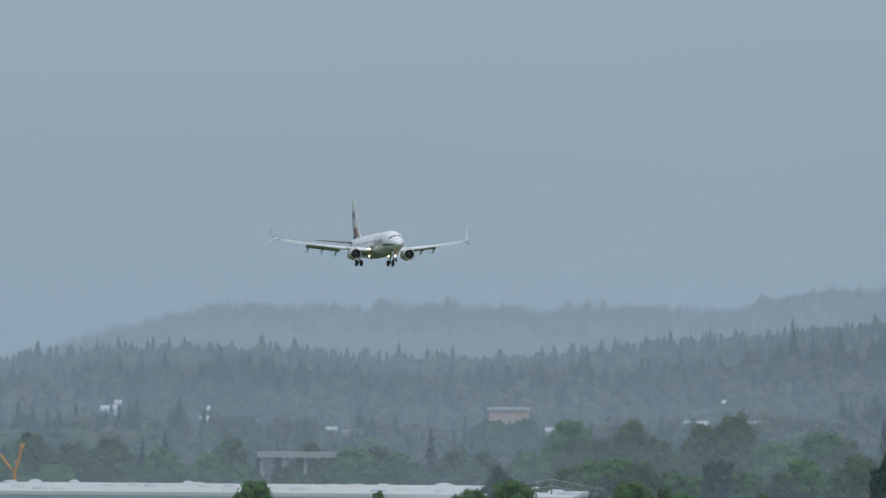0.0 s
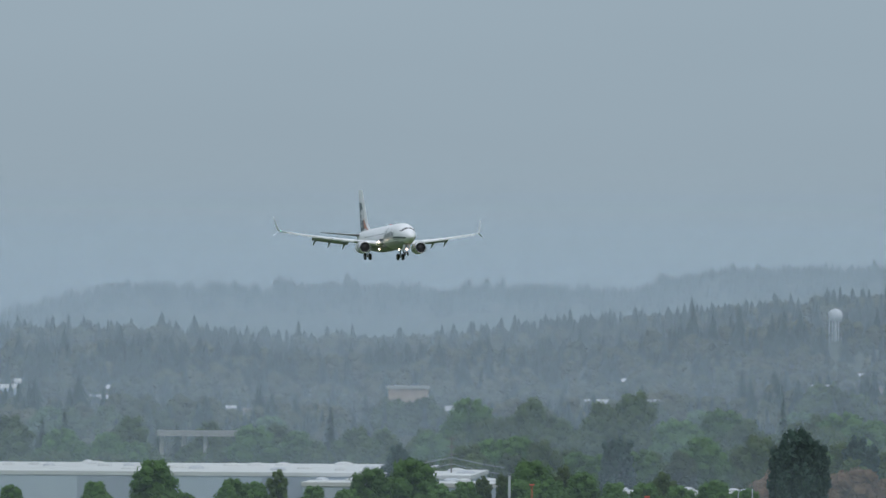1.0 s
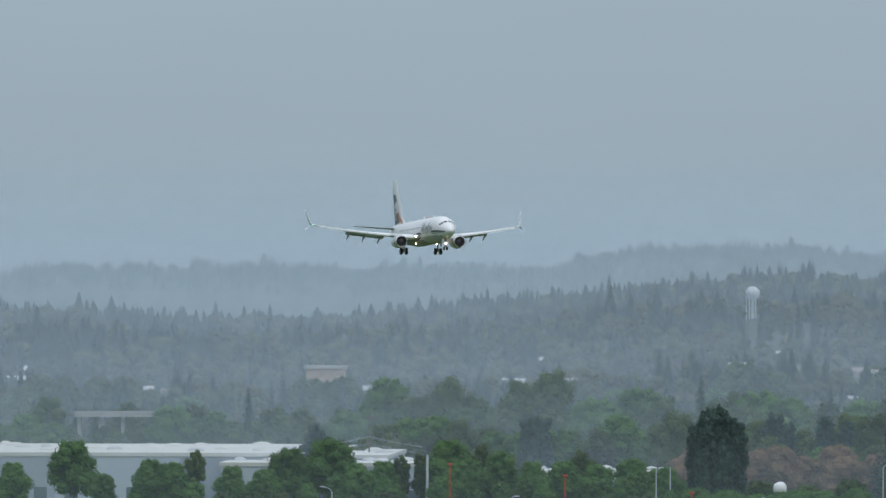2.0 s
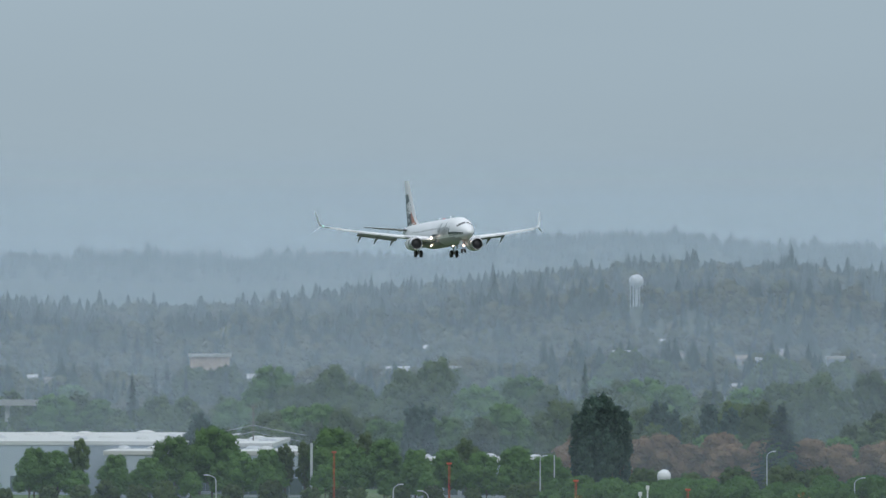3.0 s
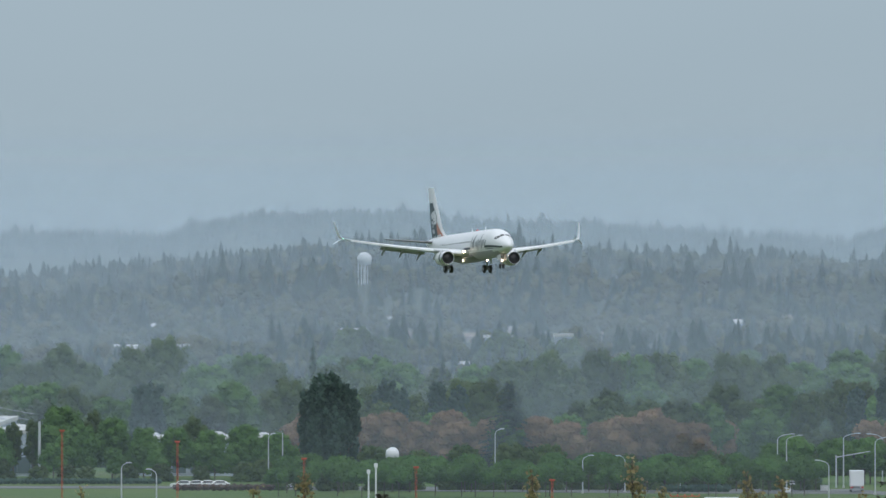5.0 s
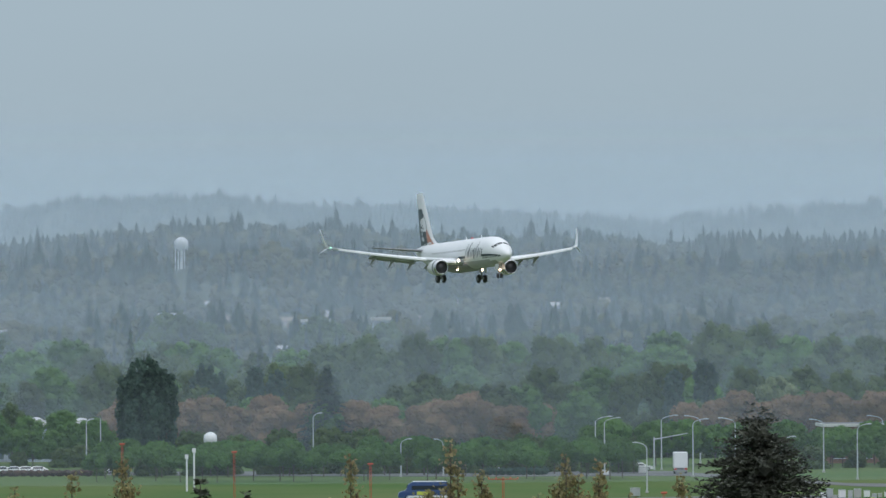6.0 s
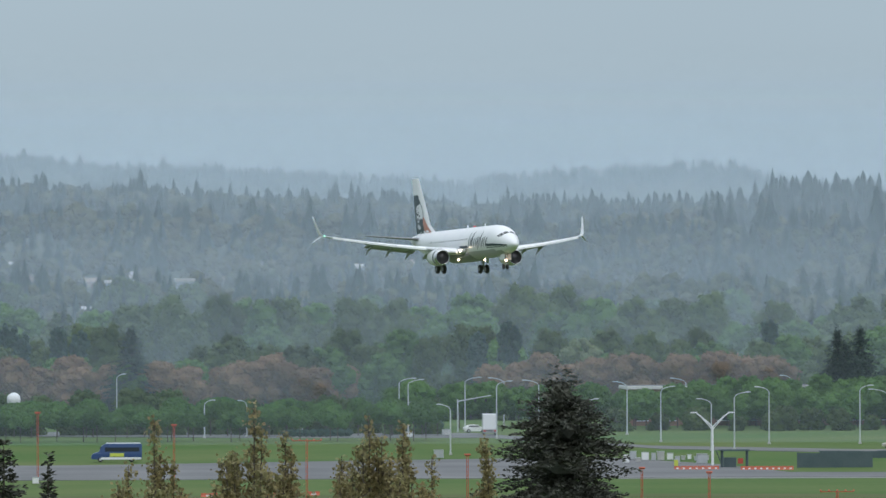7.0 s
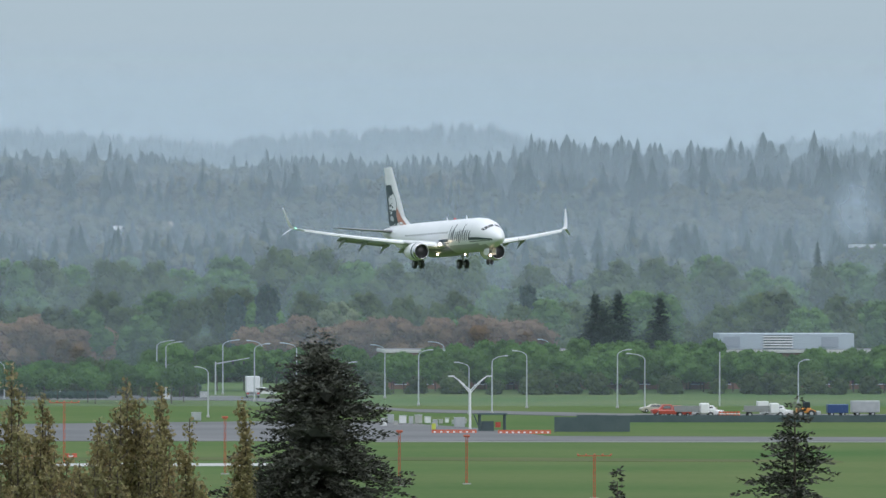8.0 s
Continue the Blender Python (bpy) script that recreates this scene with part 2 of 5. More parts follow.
def smoke_plume():
    """Thin leaning wisp of blue chimney smoke, a bowed sheet that thins out to its ragged edge."""
    m = mist("blue_smoke", 0.5, 500, 600)
    nt = m.node_tree
    tc = nt.nodes.new("ShaderNodeTexCoord")
    ball = nt.nodes.new("ShaderNodeTexGradient")
    ball.gradient_type = "SPHERICAL"
    squash = nt.nodes.new("ShaderNodeMapping")
    squash.inputs["Rotation"].default_value = (0, radians(32), 0)
    squash.inputs["Scale"].default_value = (1 / 8.0, 1 / 30.0, 1 / 13.0)
    nt.links.new(tc.outputs["Object"], squash.inputs[0])
    nt.links.new(squash.outputs[0], ball.inputs[0])
    puffs = nt.nodes.new("ShaderNodeTexNoise")
    puffs.inputs["Scale"].default_value, puffs.inputs["Detail"].default_value = 0.16, 4
    nt.links.new(tc.outputs["Object"], puffs.inputs["Vector"])
    thin = nt.nodes.new("ShaderNodeMath")
    thin.operation = "MULTIPLY"
    nt.links.new(ball.outputs["Fac"], thin.inputs[0])
    nt.links.new(puffs.outputs["Fac"], thin.inputs[1])
    final = next(n for n in nt.nodes if n.type == "OUTPUT_MATERIAL").inputs["Surface"].links[0].from_node
    nt.links.new(thin.outputs[0], final.inputs[0])
    n = 12
    verts = [(-16 + 32 * i / n, 3.0 * math.sin(math.pi * i / n) + 2.0 * math.cos(math.pi * j / n), -16 + 32 * j / n) for j in range(n + 1) for i in range(n + 1)]
    faces = [(j * (n + 1) + i, j * (n + 1) + i + 1, (j + 1) * (n + 1) + i + 1, (j + 1) * (n + 1) + i) for j in range(n) for i in range(n)]
    ob = link_mesh("smoke", verts, faces, m, smooth=True)
    ob.matrix_basis = pose(2040 / 15476.0 * 2490, 2490, 36)
    ob.visible_shadow = False
    tagged(ob, "thin wisp of bluish smoke drifting over the wood", "smoke", kind="stuff")


smoke_plume()


# ---- trees ----
def leaf_cloud(lobes, count, size, rng, outer=0.72):
    """Small leaf clumps over and inside ellipsoid lobes: arrays of verts and quads."""
    lobes = np.array(lobes, float)
    area = (lobes[:, 3] * lobes[:, 5]) ** 1.0
    pick = rng.choice(len(lobes), count, p=area / area.sum())
    d = rng.normal(size=(count, 3))
    d /= np.linalg.norm(d, axis=1)[:, None]
    rad = outer + (1.08 - outer) * rng.random(count) ** 0.8
    pos = lobes[pick, :3] + d * lobes[pick, 3:6] * rad[:, None]
    nrm = d + rng.normal(size=(count, 3)) * 0.55
    nrm /= np.linalg.norm(nrm, axis=1)[:, None]
    t = np.cross(nrm, rng.normal(size=(count, 3)))
    t /= np.linalg.norm(t, axis=1)[:, None] + 1e-9
    b = np.cross(nrm, t)
    s = (size * (0.6 + 0.8 * rng.random(count)))[:, None]
    v = np.stack([pos - t * s, pos + b * s * 0.7, pos + t * s * 1.1, pos - b * s * 0.75], 1).reshape(-1, 3)
    return v, np.arange(4 * count).reshape(-1, 4)


def blob(lobes, scale, rng, n=(10, 7)):
    """Uneven inner masses of a crown."""
    vs, fs = [], []
    for cx, cy, cz, rx, ry, rz in lobes:
        off = len(vs)
        for j in range(n[1]):
            th = math.pi * (j + 0.5) / n[1]
            for i in range(n[0]):
                ph = 2 * math.pi * (i + 0.5 * (j % 2)) / n[0]
                k = scale * (0.8 + 0.35 * rng.random())
                vs.append((cx + rx * k * math.sin(th) * math.cos(ph), cy + ry * k * math.sin(th) * math.sin(ph), cz + rz * k * math.cos(th)))
        for j in range(n[1] - 1):
            for i in range(n[0]):
                fs.append((off + j * n[0] + i, off + j * n[0] + (i + 1) % n[0], off + (j + 1) * n[0] + (i + 1) % n[0], off + (j + 1) * n[0] + i))
        fs.append(tuple(off + i for i in range(n[0]))[::-1])
        fs.append(tuple(off + (n[1] - 1) * n[0] + i for i in range(n[0])))
    return vs, fs


def limbs(bm, h, r, rng, spread, count, base=0.3):
    tube(bm, (0, 0, 0), (0, 0, h * 0.55), r, r * 0.6, 7)
    for k in range(count):
        a = 2 * math.pi * (k + rng.random() * 0.6) / count
        z = h * (base + 0.25 * rng.random())
        tube(bm, (0, 0, z), (spread * math.cos(a), spread * math.sin(a), z + h * 0.3), r * 0.45, r * 0.12, 5)


def broadleaf(name, h, w, mat, seed, count=2600, size=0.42, base=0.2, upright=False, label="", category="tree", lobes_n=11):
    """A broadleaved tree h metres tall with a lobed crown w metres wide."""
    rng = np.random.default_rng(seed)
    ob = thing(name, label, category)
    lobes = []
    lobes_n = int(lobes_n * 2.2)
    for k in range(lobes_n):
        f = (k + 0.5) / lobes_n
        a = k * 2.4 + rng.random()
        z = h * (base + 0.14 + (1 - base - 0.26) * f)
        env = math.sqrt(max(0.06, 1 - (abs(f - 0.38) / 0.66) ** 2)) if not upright else min(1.0, 0.55 + 0.9 * f) * (1 if f < 0.8 else 0.75)
        rr = w * 0.5 * env
        off = rr * (0.25 + 0.50 * rng.random())
        s = rr * (0.30 + 0.22 * rng.random())
        lobes.append((off * math.cos(a), off * math.sin(a), z, s, s, max(s * (0.8 if not upright else 1.2), h * 0.05)))
    bm = bmesh.new()
    limbs(bm, h * 0.8, max(0.1, h * 0.016), rng, w * 0.25, 5, base)
    part("trunk", bm, BARK, ob)
    v, f = leaf_cloud(lobes, int(count * 1.25), size * 0.66, rng, 0.80)
    bv, bf = blob(lobes, 0.82, rng, (7, 5))
    n = len(v)
    link_mesh("crown", list(map(tuple, v)) + bv, f.tolist() + [tuple(i + n for i in q) for q in bf], mat, ob)
    return ob


def fir_mesh(h, w, rng, levels=16, per=8, base=0.06, ragged=0.3):
    """Tiers of drooping boughs round a spire."""
    vs, fs = [], []
    for k in range(levels):
        f = (k + rng.random() * 0.5) / levels
        z = h * (base + (1 - base) * f)
        r = 0.5 * w * (1 - f) ** 0.85 * (1 + ragged * (rng.random() - 0.5)) + 0.02 * h * (1 - f)
        for i in range(per):
            a = 2 * math.pi * (i + rng.random()) / per
            rr = r * (0.7 + 0.5 * rng.random())
            wd = rr * 0.26 + 0.010 * h
            zb = z + h * 0.022 * rng.normal()
            ca, sa = math.cos(a), math.sin(a)
            dz = rr * 0.35
            n = len(vs)
            lift = h * 0.05
            vs += [(0, 0, zb + lift), (ca * rr * 0.6 - sa * wd, sa * rr * 0.6 + ca * wd, zb - dz * 0.4), (ca * rr, sa * rr, zb - dz), (ca * rr * 0.6 + sa * wd, sa * rr * 0.6 - ca * wd, zb - dz * 0.4)]
            fs += [(n, n + 1, n + 2, n + 3)]
    n = len(vs)
    vs += [(0, 0, h * 1.03)] + [(0.02 * w * math.cos(a), 0.02 * w * math.sin(a), h * 0.9) for a in (0, 2.1, 4.2)]
    fs += [(n, n + 1, n + 2), (n, n + 2, n + 3), (n, n + 3, n + 1)]
    return vs, fs


def fir(name, h, w, mat, seed, label, levels=18, per=9, ragged=0.3):
    rng = np.random.default_rng(seed)
    ob = thing(name, label, "tree")
    bm = bmesh.new()
    tube(bm, (0, 0, 0), (0, 0, h * 0.95), h * 0.014, 0.02, 7)
    part("trunk", bm, BARK, ob)
    vs, fs = fir_mesh(h, w, rng, levels, per, ragged=ragged)
    link_mesh("crown", vs, fs, mat, ob)
    return ob


STEP = 1 / 15476.0  # one step of bearing, as a slope across the line of sight


def at(u, d, z=0.0, turn=0.0):
    """Standing place: bearing in steps and distance ahead."""
    return pose(u * STEP * d, d, z, 0, 0, turn)


def plant(proto, rows, group=""):
    """Stand a tree and its copies at rows of (bearing, distance, scale)."""
    if group:
        proto["group"] = group
    k = 0
    for u, d, s in rows:
        m = at(u, d, terrain(u * STEP * d, d) - 0.05, (k * 137.5) % 360)
        if proto.get("standing"):
            ob = copy_thing(proto, m)
        else:
            ob = proto
            ob.matrix_basis = m
            ob["standing"] = 1
        ob.scale = (s * (0.92 + 0.16 * ((k * 7) % 10) / 10), s, s)
        k += 1


def band(protos, heights, seed, count, u0, u1, d0, d1, h0, h1, group):
    """Spread trees over a stretch: bearings u0..u1, distances d0..d1, heights h0..h1."""
    rng = np.random.default_rng(seed)
    rows = {i: [] for i in range(len(protos))}
    for k in range(count):
        u = u0 + (u1 - u0) * (k + rng.random()) / count
        i = int(rng.integers(len(protos)))
        rows[i].append((u, d0 + (d1 - d0) * rng.random(), (h0 + (h1 - h0) * rng.random()) / heights[i]))
    for i, r in rows.items():
        plant(protos[i], r, group)


green_a = broadleaf("broadleaf_tree", 10, 9, GREEN, 1, label="round-crowned tree in fresh green spring leaf", count=2200, size=0.36)
green_b = broadleaf("broadleaf_tree", 10, 8, GREEN, 2, label="round-crowned tree in fresh green spring leaf", count=2000, size=0.36)
green_c = broadleaf("broadleaf_tree", 16, 12, GREEN, 3, label="tall green broadleaved tree in the valley wood", count=1900, size=0.5, base=0.08, lobes_n=15)
olive_a = broadleaf("broadleaf_tree", 18, 12, OLIVE, 4, label="tall olive-green broadleaved tree in the valley wood", count=1900, size=0.5, base=0.08, lobes_n=15)
olive_b = broadleaf("broadleaf_tree", 18, 10, OLIVE, 5, label="slender olive-green tree in the valley wood", count=1700, size=0.5, base=0.08, upright=True)
rust_a = broadleaf("budding_tree", 12, 9, RUST, 6, label="tree in reddish-brown spring bud", count=2600, size=0.34)
rust_b = broadleaf("budding_tree", 12, 11, RUST, 7, label="tree in reddish-brown spring bud", count=2600, size=0.34)
dark_a = broadleaf("dark_tree", 20, 5.6, DARK, 8, label="tall dark green tree above the wood", count=2400, size=0.42, base=0.02, upright=True, lobes_n=16)
orchard = broadleaf("orchard_tree", 6.6, 6.2, GREEN, 9, label="small round green tree in a planted row", count=1700, size=0.30, base=0.38)
orchard_b = broadleaf("orchard_tree", 6.6, 5.6, GREEN, 19, label="small round green tree in a planted row", count=1600, size=0.30, base=0.38)
pale_a = broadleaf("pale_tree", 16, 10.5, PALE, 10, label="pale grey-green dome-shaped tree", count=2600, size=0.45, base=0.1)
fir_a = fir("fir_tree", 18, 8, NEEDLE, 11, "dark pointed fir tree in the valley")
fir_b = fir("fir_tree", 18, 6.5, NEEDLE, 12, "dark pointed fir tree in the valley", ragged=0.6)

shrub = broadleaf("shrub", 4.5, 6.5, OLIVE, 40, label="low olive-green shrub under the valley wood", category="shrub", count=900, size=0.34, base=-0.05, lobes_n=7)
street = broadleaf("street_tree", 10, 7.5, GREEN, 41, label="leafy street tree beside the white warehouse", count=2600, size=0.30, base=0.12, lobes_n=14)
slender = broadleaf("slender_tree", 12, 4.2, OLIVE, 42, label="slender loose-leaved tree beside the white warehouse", count=1300, size=0.26, base=0.1, upright=True)

# planted rows by the road
band([orchard, orchard_b], [6.6, 6.6], 21, 27, -120, 860, 1520, 1532, 5.4, 6.9, "planted rows by the road")
band([orchard, orchard_b], [6.6, 6.6], 22, 26, -90, 880, 1556, 1570, 6.2, 7.6, "planted rows by the road")
# shrubs added to darken the shaded gap under the orchard crowns
band([shrub], [4.5], 52, 34, -120, 880, 1576, 1590, 3.0, 4.4, "shrubs")
plant(street, [(-1400, 1690, 0.95), (-1250, 1690, 1.04), (-1140, 1700, 1.5), (-1005, 1690, 1.12), (-965, 1692, 1.05), (-860, 1685, 0.98), (-800, 1690, 0.92), (-755, 1700, 1.35), (-690, 1705, 1.55),
               (-640, 1685, 1.05), (-590, 1688, 1.1), (-480, 1690, 1.55), (-440, 1684, 1.15), (-385, 1690, 1.3), (-330, 1684, 1.1), (-270, 1690, 1.1), (-215, 1685, 1.05), (-150, 1690, 1.15), (-105, 1684, 0.95),
               (-1500, 1684, 0.9), (-1560, 1700, 0.85)], "street trees beside the warehouse")
plant(slender, [(-925, 1688, 1.1), (-560, 1692, 1.0), (-525, 1690, 1.05), (-420, 1700, 1.2), (-240, 1700, 1.1)], "street trees beside the warehouse")
band([shrub], [4.5], 43, 16, -1100, -60, 1660, 1672, 3.2, 4.8, "shrubs")
band([green_a, green_b, street], [10, 10, 10], 24, 34, 1060, 2140, 1608, 1626, 6.8, 9.2, "trees behind the parking road")
band([green_a, green_b, green_a], [10, 10, 10], 25, 32, 780, 2140, 1630, 1645, 7.5, 10.0, "trees behind the parking road")
band([shrub], [4.5], 44, 22, 1080, 2140, 1596, 1606, 2.6, 5.0, "shrubs")
band([street], [10], 48, 18, -1110, -90, 1668, 1680, 6.5, 10.0, "street trees beside the warehouse")
band([olive_a, fir_a, green_c, fir_b], [18, 18, 16, 18], 49, 64, -1680, 2150, 2490, 2560, 13, 20, "valley wood")
band([rust_a, rust_b], [12, 12], 26, 19, -60, 690, 1732, 1752, 10.5, 14.0, "budding trees")
band([rust_a, rust_b], [12, 12], 27, 15, 930, 1480, 1732, 1752, 10.5, 14.5, "budding trees")
band([shrub], [4.5], 45, 26, -80, 2140, 1710, 1730, 4.5, 7.0, "shrubs")
band([green_c, olive_a], [16, 18], 28, 15, 40, 780, 1735, 1790, 11.5, 16.5, "valley wood")
band([green_c, olive_a, olive_b], [16, 18, 18], 29, 30, -660, 300, 1830, 1960, 11, 19, "valley wood")
band([shrub, green_c], [4.5, 16], 46, 30, -700, 2140, 1800, 1830, 6, 12, "valley wood")
band([olive_a, olive_b, green_c], [18, 18, 16], 30, 34, -660, 420, 1990, 2200, 13, 23, "valley wood")
band([olive_a, green_c], [18, 16], 31, 22, -1680, -740, 2120, 2300, 11, 20, "valley wood")
band([fir_a, fir_b, olive_a], [18, 18, 18], 32, 24, -1700, -650, 2320, 2440, 12, 21, "valley wood")
band([dark_a, shrub], [20, 4.5], 47, 24, -1700, -740, 2060, 2110, 6, 12, "valley wood")
band([green_c, olive_a, olive_b], [16, 18, 18], 33, 38, 420, 2160, 1790, 1950, 12, 19.5, "valley wood")
band([olive_a, green_c, olive_b], [18, 16, 18], 34, 46, 420, 2160, 1985, 2220, 15, 25, "valley wood")
band([olive_a, olive_b, fir_a, green_c], [18, 18, 18, 16], 35, 66, -600, 2160, 2260, 2440, 15, 25, "valley wood")
plant(dark_a, [(-38, 1662, 0.97), (-20, 1650, 1.09), (-3, 1657, 1.16), (15, 1650, 1.09), (32, 1660, 1.0), (4, 1646, 0.80), (-28, 1645, 0.70), (932, 1800, 0.92), (985, 1850, 1.02), (100, 1850, 1.0), (125, 1856, 0.9), (190, 1900, 0.95), (230, 1905, 0.9), (-335, 1760, 0.98), (-312, 1764, 1.0), (1450, 1900, 1.0)])
plant(fir_b, [(-770, 2500, 1.3), (-790, 2480, 1.1), (-665, 2540, 1.1), (305, 2560, 1.05), (412, 2565, 1.0), (60, 2560, 1.0), (345, 2550, 0.95)])
plant(olive_a, [(285, 2565, 1.12), (330, 2570, 1.15), (425, 2570, 1.15), (400, 2560, 1.1), (35, 2570, 1.2), (75, 2565, 1.18), (100, 2570, 1.15), (-262, 2550, 1.1), (-715, 2560, 1.12), (-690, 2562, 1.10), (-660, 2572, 1.18), (-725, 2574, 1.15), (50, 2575, 1.32), (30, 2578, 1.3), (300, 2575, 1.25), (2050, 2545, 1.2), (2090, 2548, 1.25), (1632, 2545, 1.02)], "valley wood")
band([street], [10], 50, 14, 1350, 1800, 1640, 1646, 9.6, 10.8, "trees behind the parking road")
plant(dark_a, [(-712, 1752, 0.92), (-722, 1756, 0.8), (-760, 1758, 0.62)])
plant(pale_a, [(1115, 1772, 1.07), (-60, 1900, 0.8), (-690, 1900, 0.75)])


def spire_mesh(rng, width, tiers=7, sides=9):
    """A full fir one unit tall: overlapping ragged skirts of boughs under a pointed tip."""
    vs, fs = [], []
    for k in range(tiers):
        f = k / tiers
        z = 0.04 + 0.94 * f
        r = 0.5 * width * ((1 - f) ** 0.8 + 0.06)
        n = len(vs)
        vs.append((0, 0, min(1.0, z + 0.36 * (1 - f) + 0.10)))
        turn = rng.random() * 6.28
        for i in range(sides):
            a = turn + 2 * math.pi * i / sides
            q = r * (1.12 if i % 2 else 0.72) * (0.85 + 0.3 * rng.random())
            vs.append((q * math.cos(a), q * math.sin(a), z - (0.05 if i % 2 else 0.0) + 0.03 * rng.random()))
        fs += [(n, n + 1 + i, n + 1 + (i + 1) % sides) for i in range(sides)]
    return np.array(vs), fs


def crown_mesh(rng):
    """A lobed broadleaved crown one unit tall."""
    lobes = [(0.13 * math.cos(k * 2.2), 0.13 * math.sin(k * 2.2), 0.34 + 0.11 * k, 0.25, 0.25, 0.22) for k in range(5)]
    v, f = leaf_cloud(lobes, 46, 0.075, rng, 0.85)
    bv, bf = blob(lobes, 0.95, rng, (7, 5))
    n = len(v)
    return np.array(list(map(tuple, v)) + bv), [tuple(q) for q in f] + [tuple(j + n for j in q) for q in bf]


def town_places():
    """Standing places of the slope's houses: bearing, distance, kind, turn."""
    rng = np.random.default_rng(5)
    rows = []
    for k in range(78):
        u = float(rng.choice([-1180, -540, 450, 120, 1000], p=[0.24, 0.30, 0.30, 0.06, 0.10]) + rng.normal() * 150)
        rows.append((u, float(2700 + 420 * rng.random()), int(rng.integers(3)), float(rng.integers(-30, 30))))
    return rows


def build_woods():
    """Woods on the far slopes: firs and round crowns past counting."""
    rng = np.random.default_rng(77)
    spires = [spire_mesh(np.random.default_rng(100 + i), 0.34 + 0.035 * i) for i in range(6)]
    crowns = [crown_mesh(np.random.default_rng(200 + i)) for i in range(5)]
    homes = town_places()
    made = {}

    def stand(name, sh, mat, x, d, h, wide=1.0):
        V, F, count, _ = made.setdefault(name, ([], [], [0], mat))
        a = rng.random() * 6.28
        c, q = math.cos(a), math.sin(a)
        v = sh[0]
        V.append(np.stack([(v[:, 0] * c - v[:, 1] * q) * wide, (v[:, 0] * q + v[:, 1] * c) * wide, v[:, 2]], 1) * h + np.array([x, d, terrain(x, d) - 0.4]))
        F.extend(tuple(i + count[0] for i in p) for p in sh[1])
        count[0] += len(v)

    def any_tree(place, x, d, share, h_fir, h_crown):
        if rng.random() < share:
            stand(place + "_firs", spires[int(rng.integers(6))], FARFIR, x, d, h_fir, 0.9 + 0.4 * rng.random())
        else:
            stand(place + "_woods", crowns[int(rng.integers(5))], WOODS, x, d, h_crown)

    # lower slope, with clearings
    for k in range(4700):
        d = 2450 + 900 * rng.random()
        x = (-1750 + 4000 * rng.random()) * STEP * d
        u = x / (STEP * d)
        if noise.noise((x * 0.012, d * 0.006, 5)) > 0.42 or any(abs(u - hu) < 26 and -38 < d - hd < 6 for hu, hd, _, _ in homes):
            continue
        if abs(u - 61) < 15 and d > 2950:
            continue
        firs = 0.7 if noise.noise((x * 0.010, d * 0.008, 11)) > 0.12 else 0.15
        any_tree("valley", x, d, firs, 8 + 6 * rng.random() + 6 * rng.random() ** 4, 6 + 5 * rng.random())
    # trees round the houses
    for u, d, _, _ in homes:
        for k in range(3):
            x = (u + 60 * (rng.random() - 0.5)) * STEP * d
            any_tree("valley", x, d - 7 - 18 * rng.random(), 0.3, 5 + 5 * rng.random(), 2.5 + 3 * rng.random())
    # ridge
    for k in range(5200):
        d = 3250 + 870 * rng.random() ** 0.8
        u = -1750 + 4000 * rng.random()
        x = u * STEP * d
        if abs(u - 61) < 15 and d < 3356:
            continue
        tall = smooth01((u - 1250) / 350)
        grow = 0.85 + 0.5 * noise.noise((x * 0.02, d * 0.01, 21))
        any_tree("ridge", x, d, 0.72, (11 + 6 * rng.random() + 5 * rng.random() ** 3 + tall * (3 + 7 * rng.random())) * grow, 9 + 5 * rng.random())
    # crest of the farthest hills
    for k in range(2600):
        d = 4560 + 150 * rng.random()
        x = (-1900 + 4300 * rng.random()) * STEP * d
        stand("far_crest_firs", spires[int(rng.integers(6))], FARFIR, x, d, 5 + 4 * rng.random() + 4 * rng.random() ** 6, 1.7)
    for name, (V, F, _, mat) in made.items():
        kind = "dark fir woods" if name.endswith("firs") else "mixed broadleaved woods in spring leaf"
        tagged(link_mesh(name, np.concatenate(V), F, mat), kind + " on the hazy blue slope", "woods", kind="stuff")


build_woods()


# ---- airliner ----
SKIN = material("white_aircraft_paint", (0.80, 0.81, 0.82), (0.74, 0.75, 0.77), 0.4, 0.3, fine=3.0)
WINGGREY = material("pale_grey_wing_paint", (0.62, 0.64, 0.66), (0.55, 0.57, 0.59), 0.4, 0.4, fine=3.0)
NAVY = material("dark_blue_green_paint", (0.012, 0.035, 0.05), (0.02, 0.045, 0.06), 0.8, 0.35)
SALMON = material("salmon_red_paint", (0.55, 0.20, 0.13), (0.48, 0.26, 0.2), 0.5, 0.4)
# both belly greys are darkened to put the underside's shade into the paint
BELLY = material("underside_grey_with_shade", (0.27, 0.27, 0.29), (0.23, 0.23, 0.25), 0.5, 0.4)
BELLYGREY = material("pale_belly_grey_with_shade", (0.42, 0.42, 0.45), (0.37, 0.37, 0.40), 0.5, 0.35)
METAL = material("bare_metal_lip", (0.62, 0.62, 0.64), (0.5, 0.5, 0.52), 2.0, 0.25, metal=1.0)
BLACK = material("black_rubber", (0.018, 0.018, 0.02), (0.03, 0.03, 0.03), 3.0, 0.7)
DUCT = material("dark_engine_duct", (0.03, 0.03, 0.034), (0.05, 0.05, 0.055), 3.0, 0.5, metal=0.4)
STRUT = material("grey_gear_strut", (0.35, 0.36, 0.37), (0.25, 0.26, 0.27), 2.0, 0.4, metal=0.5)
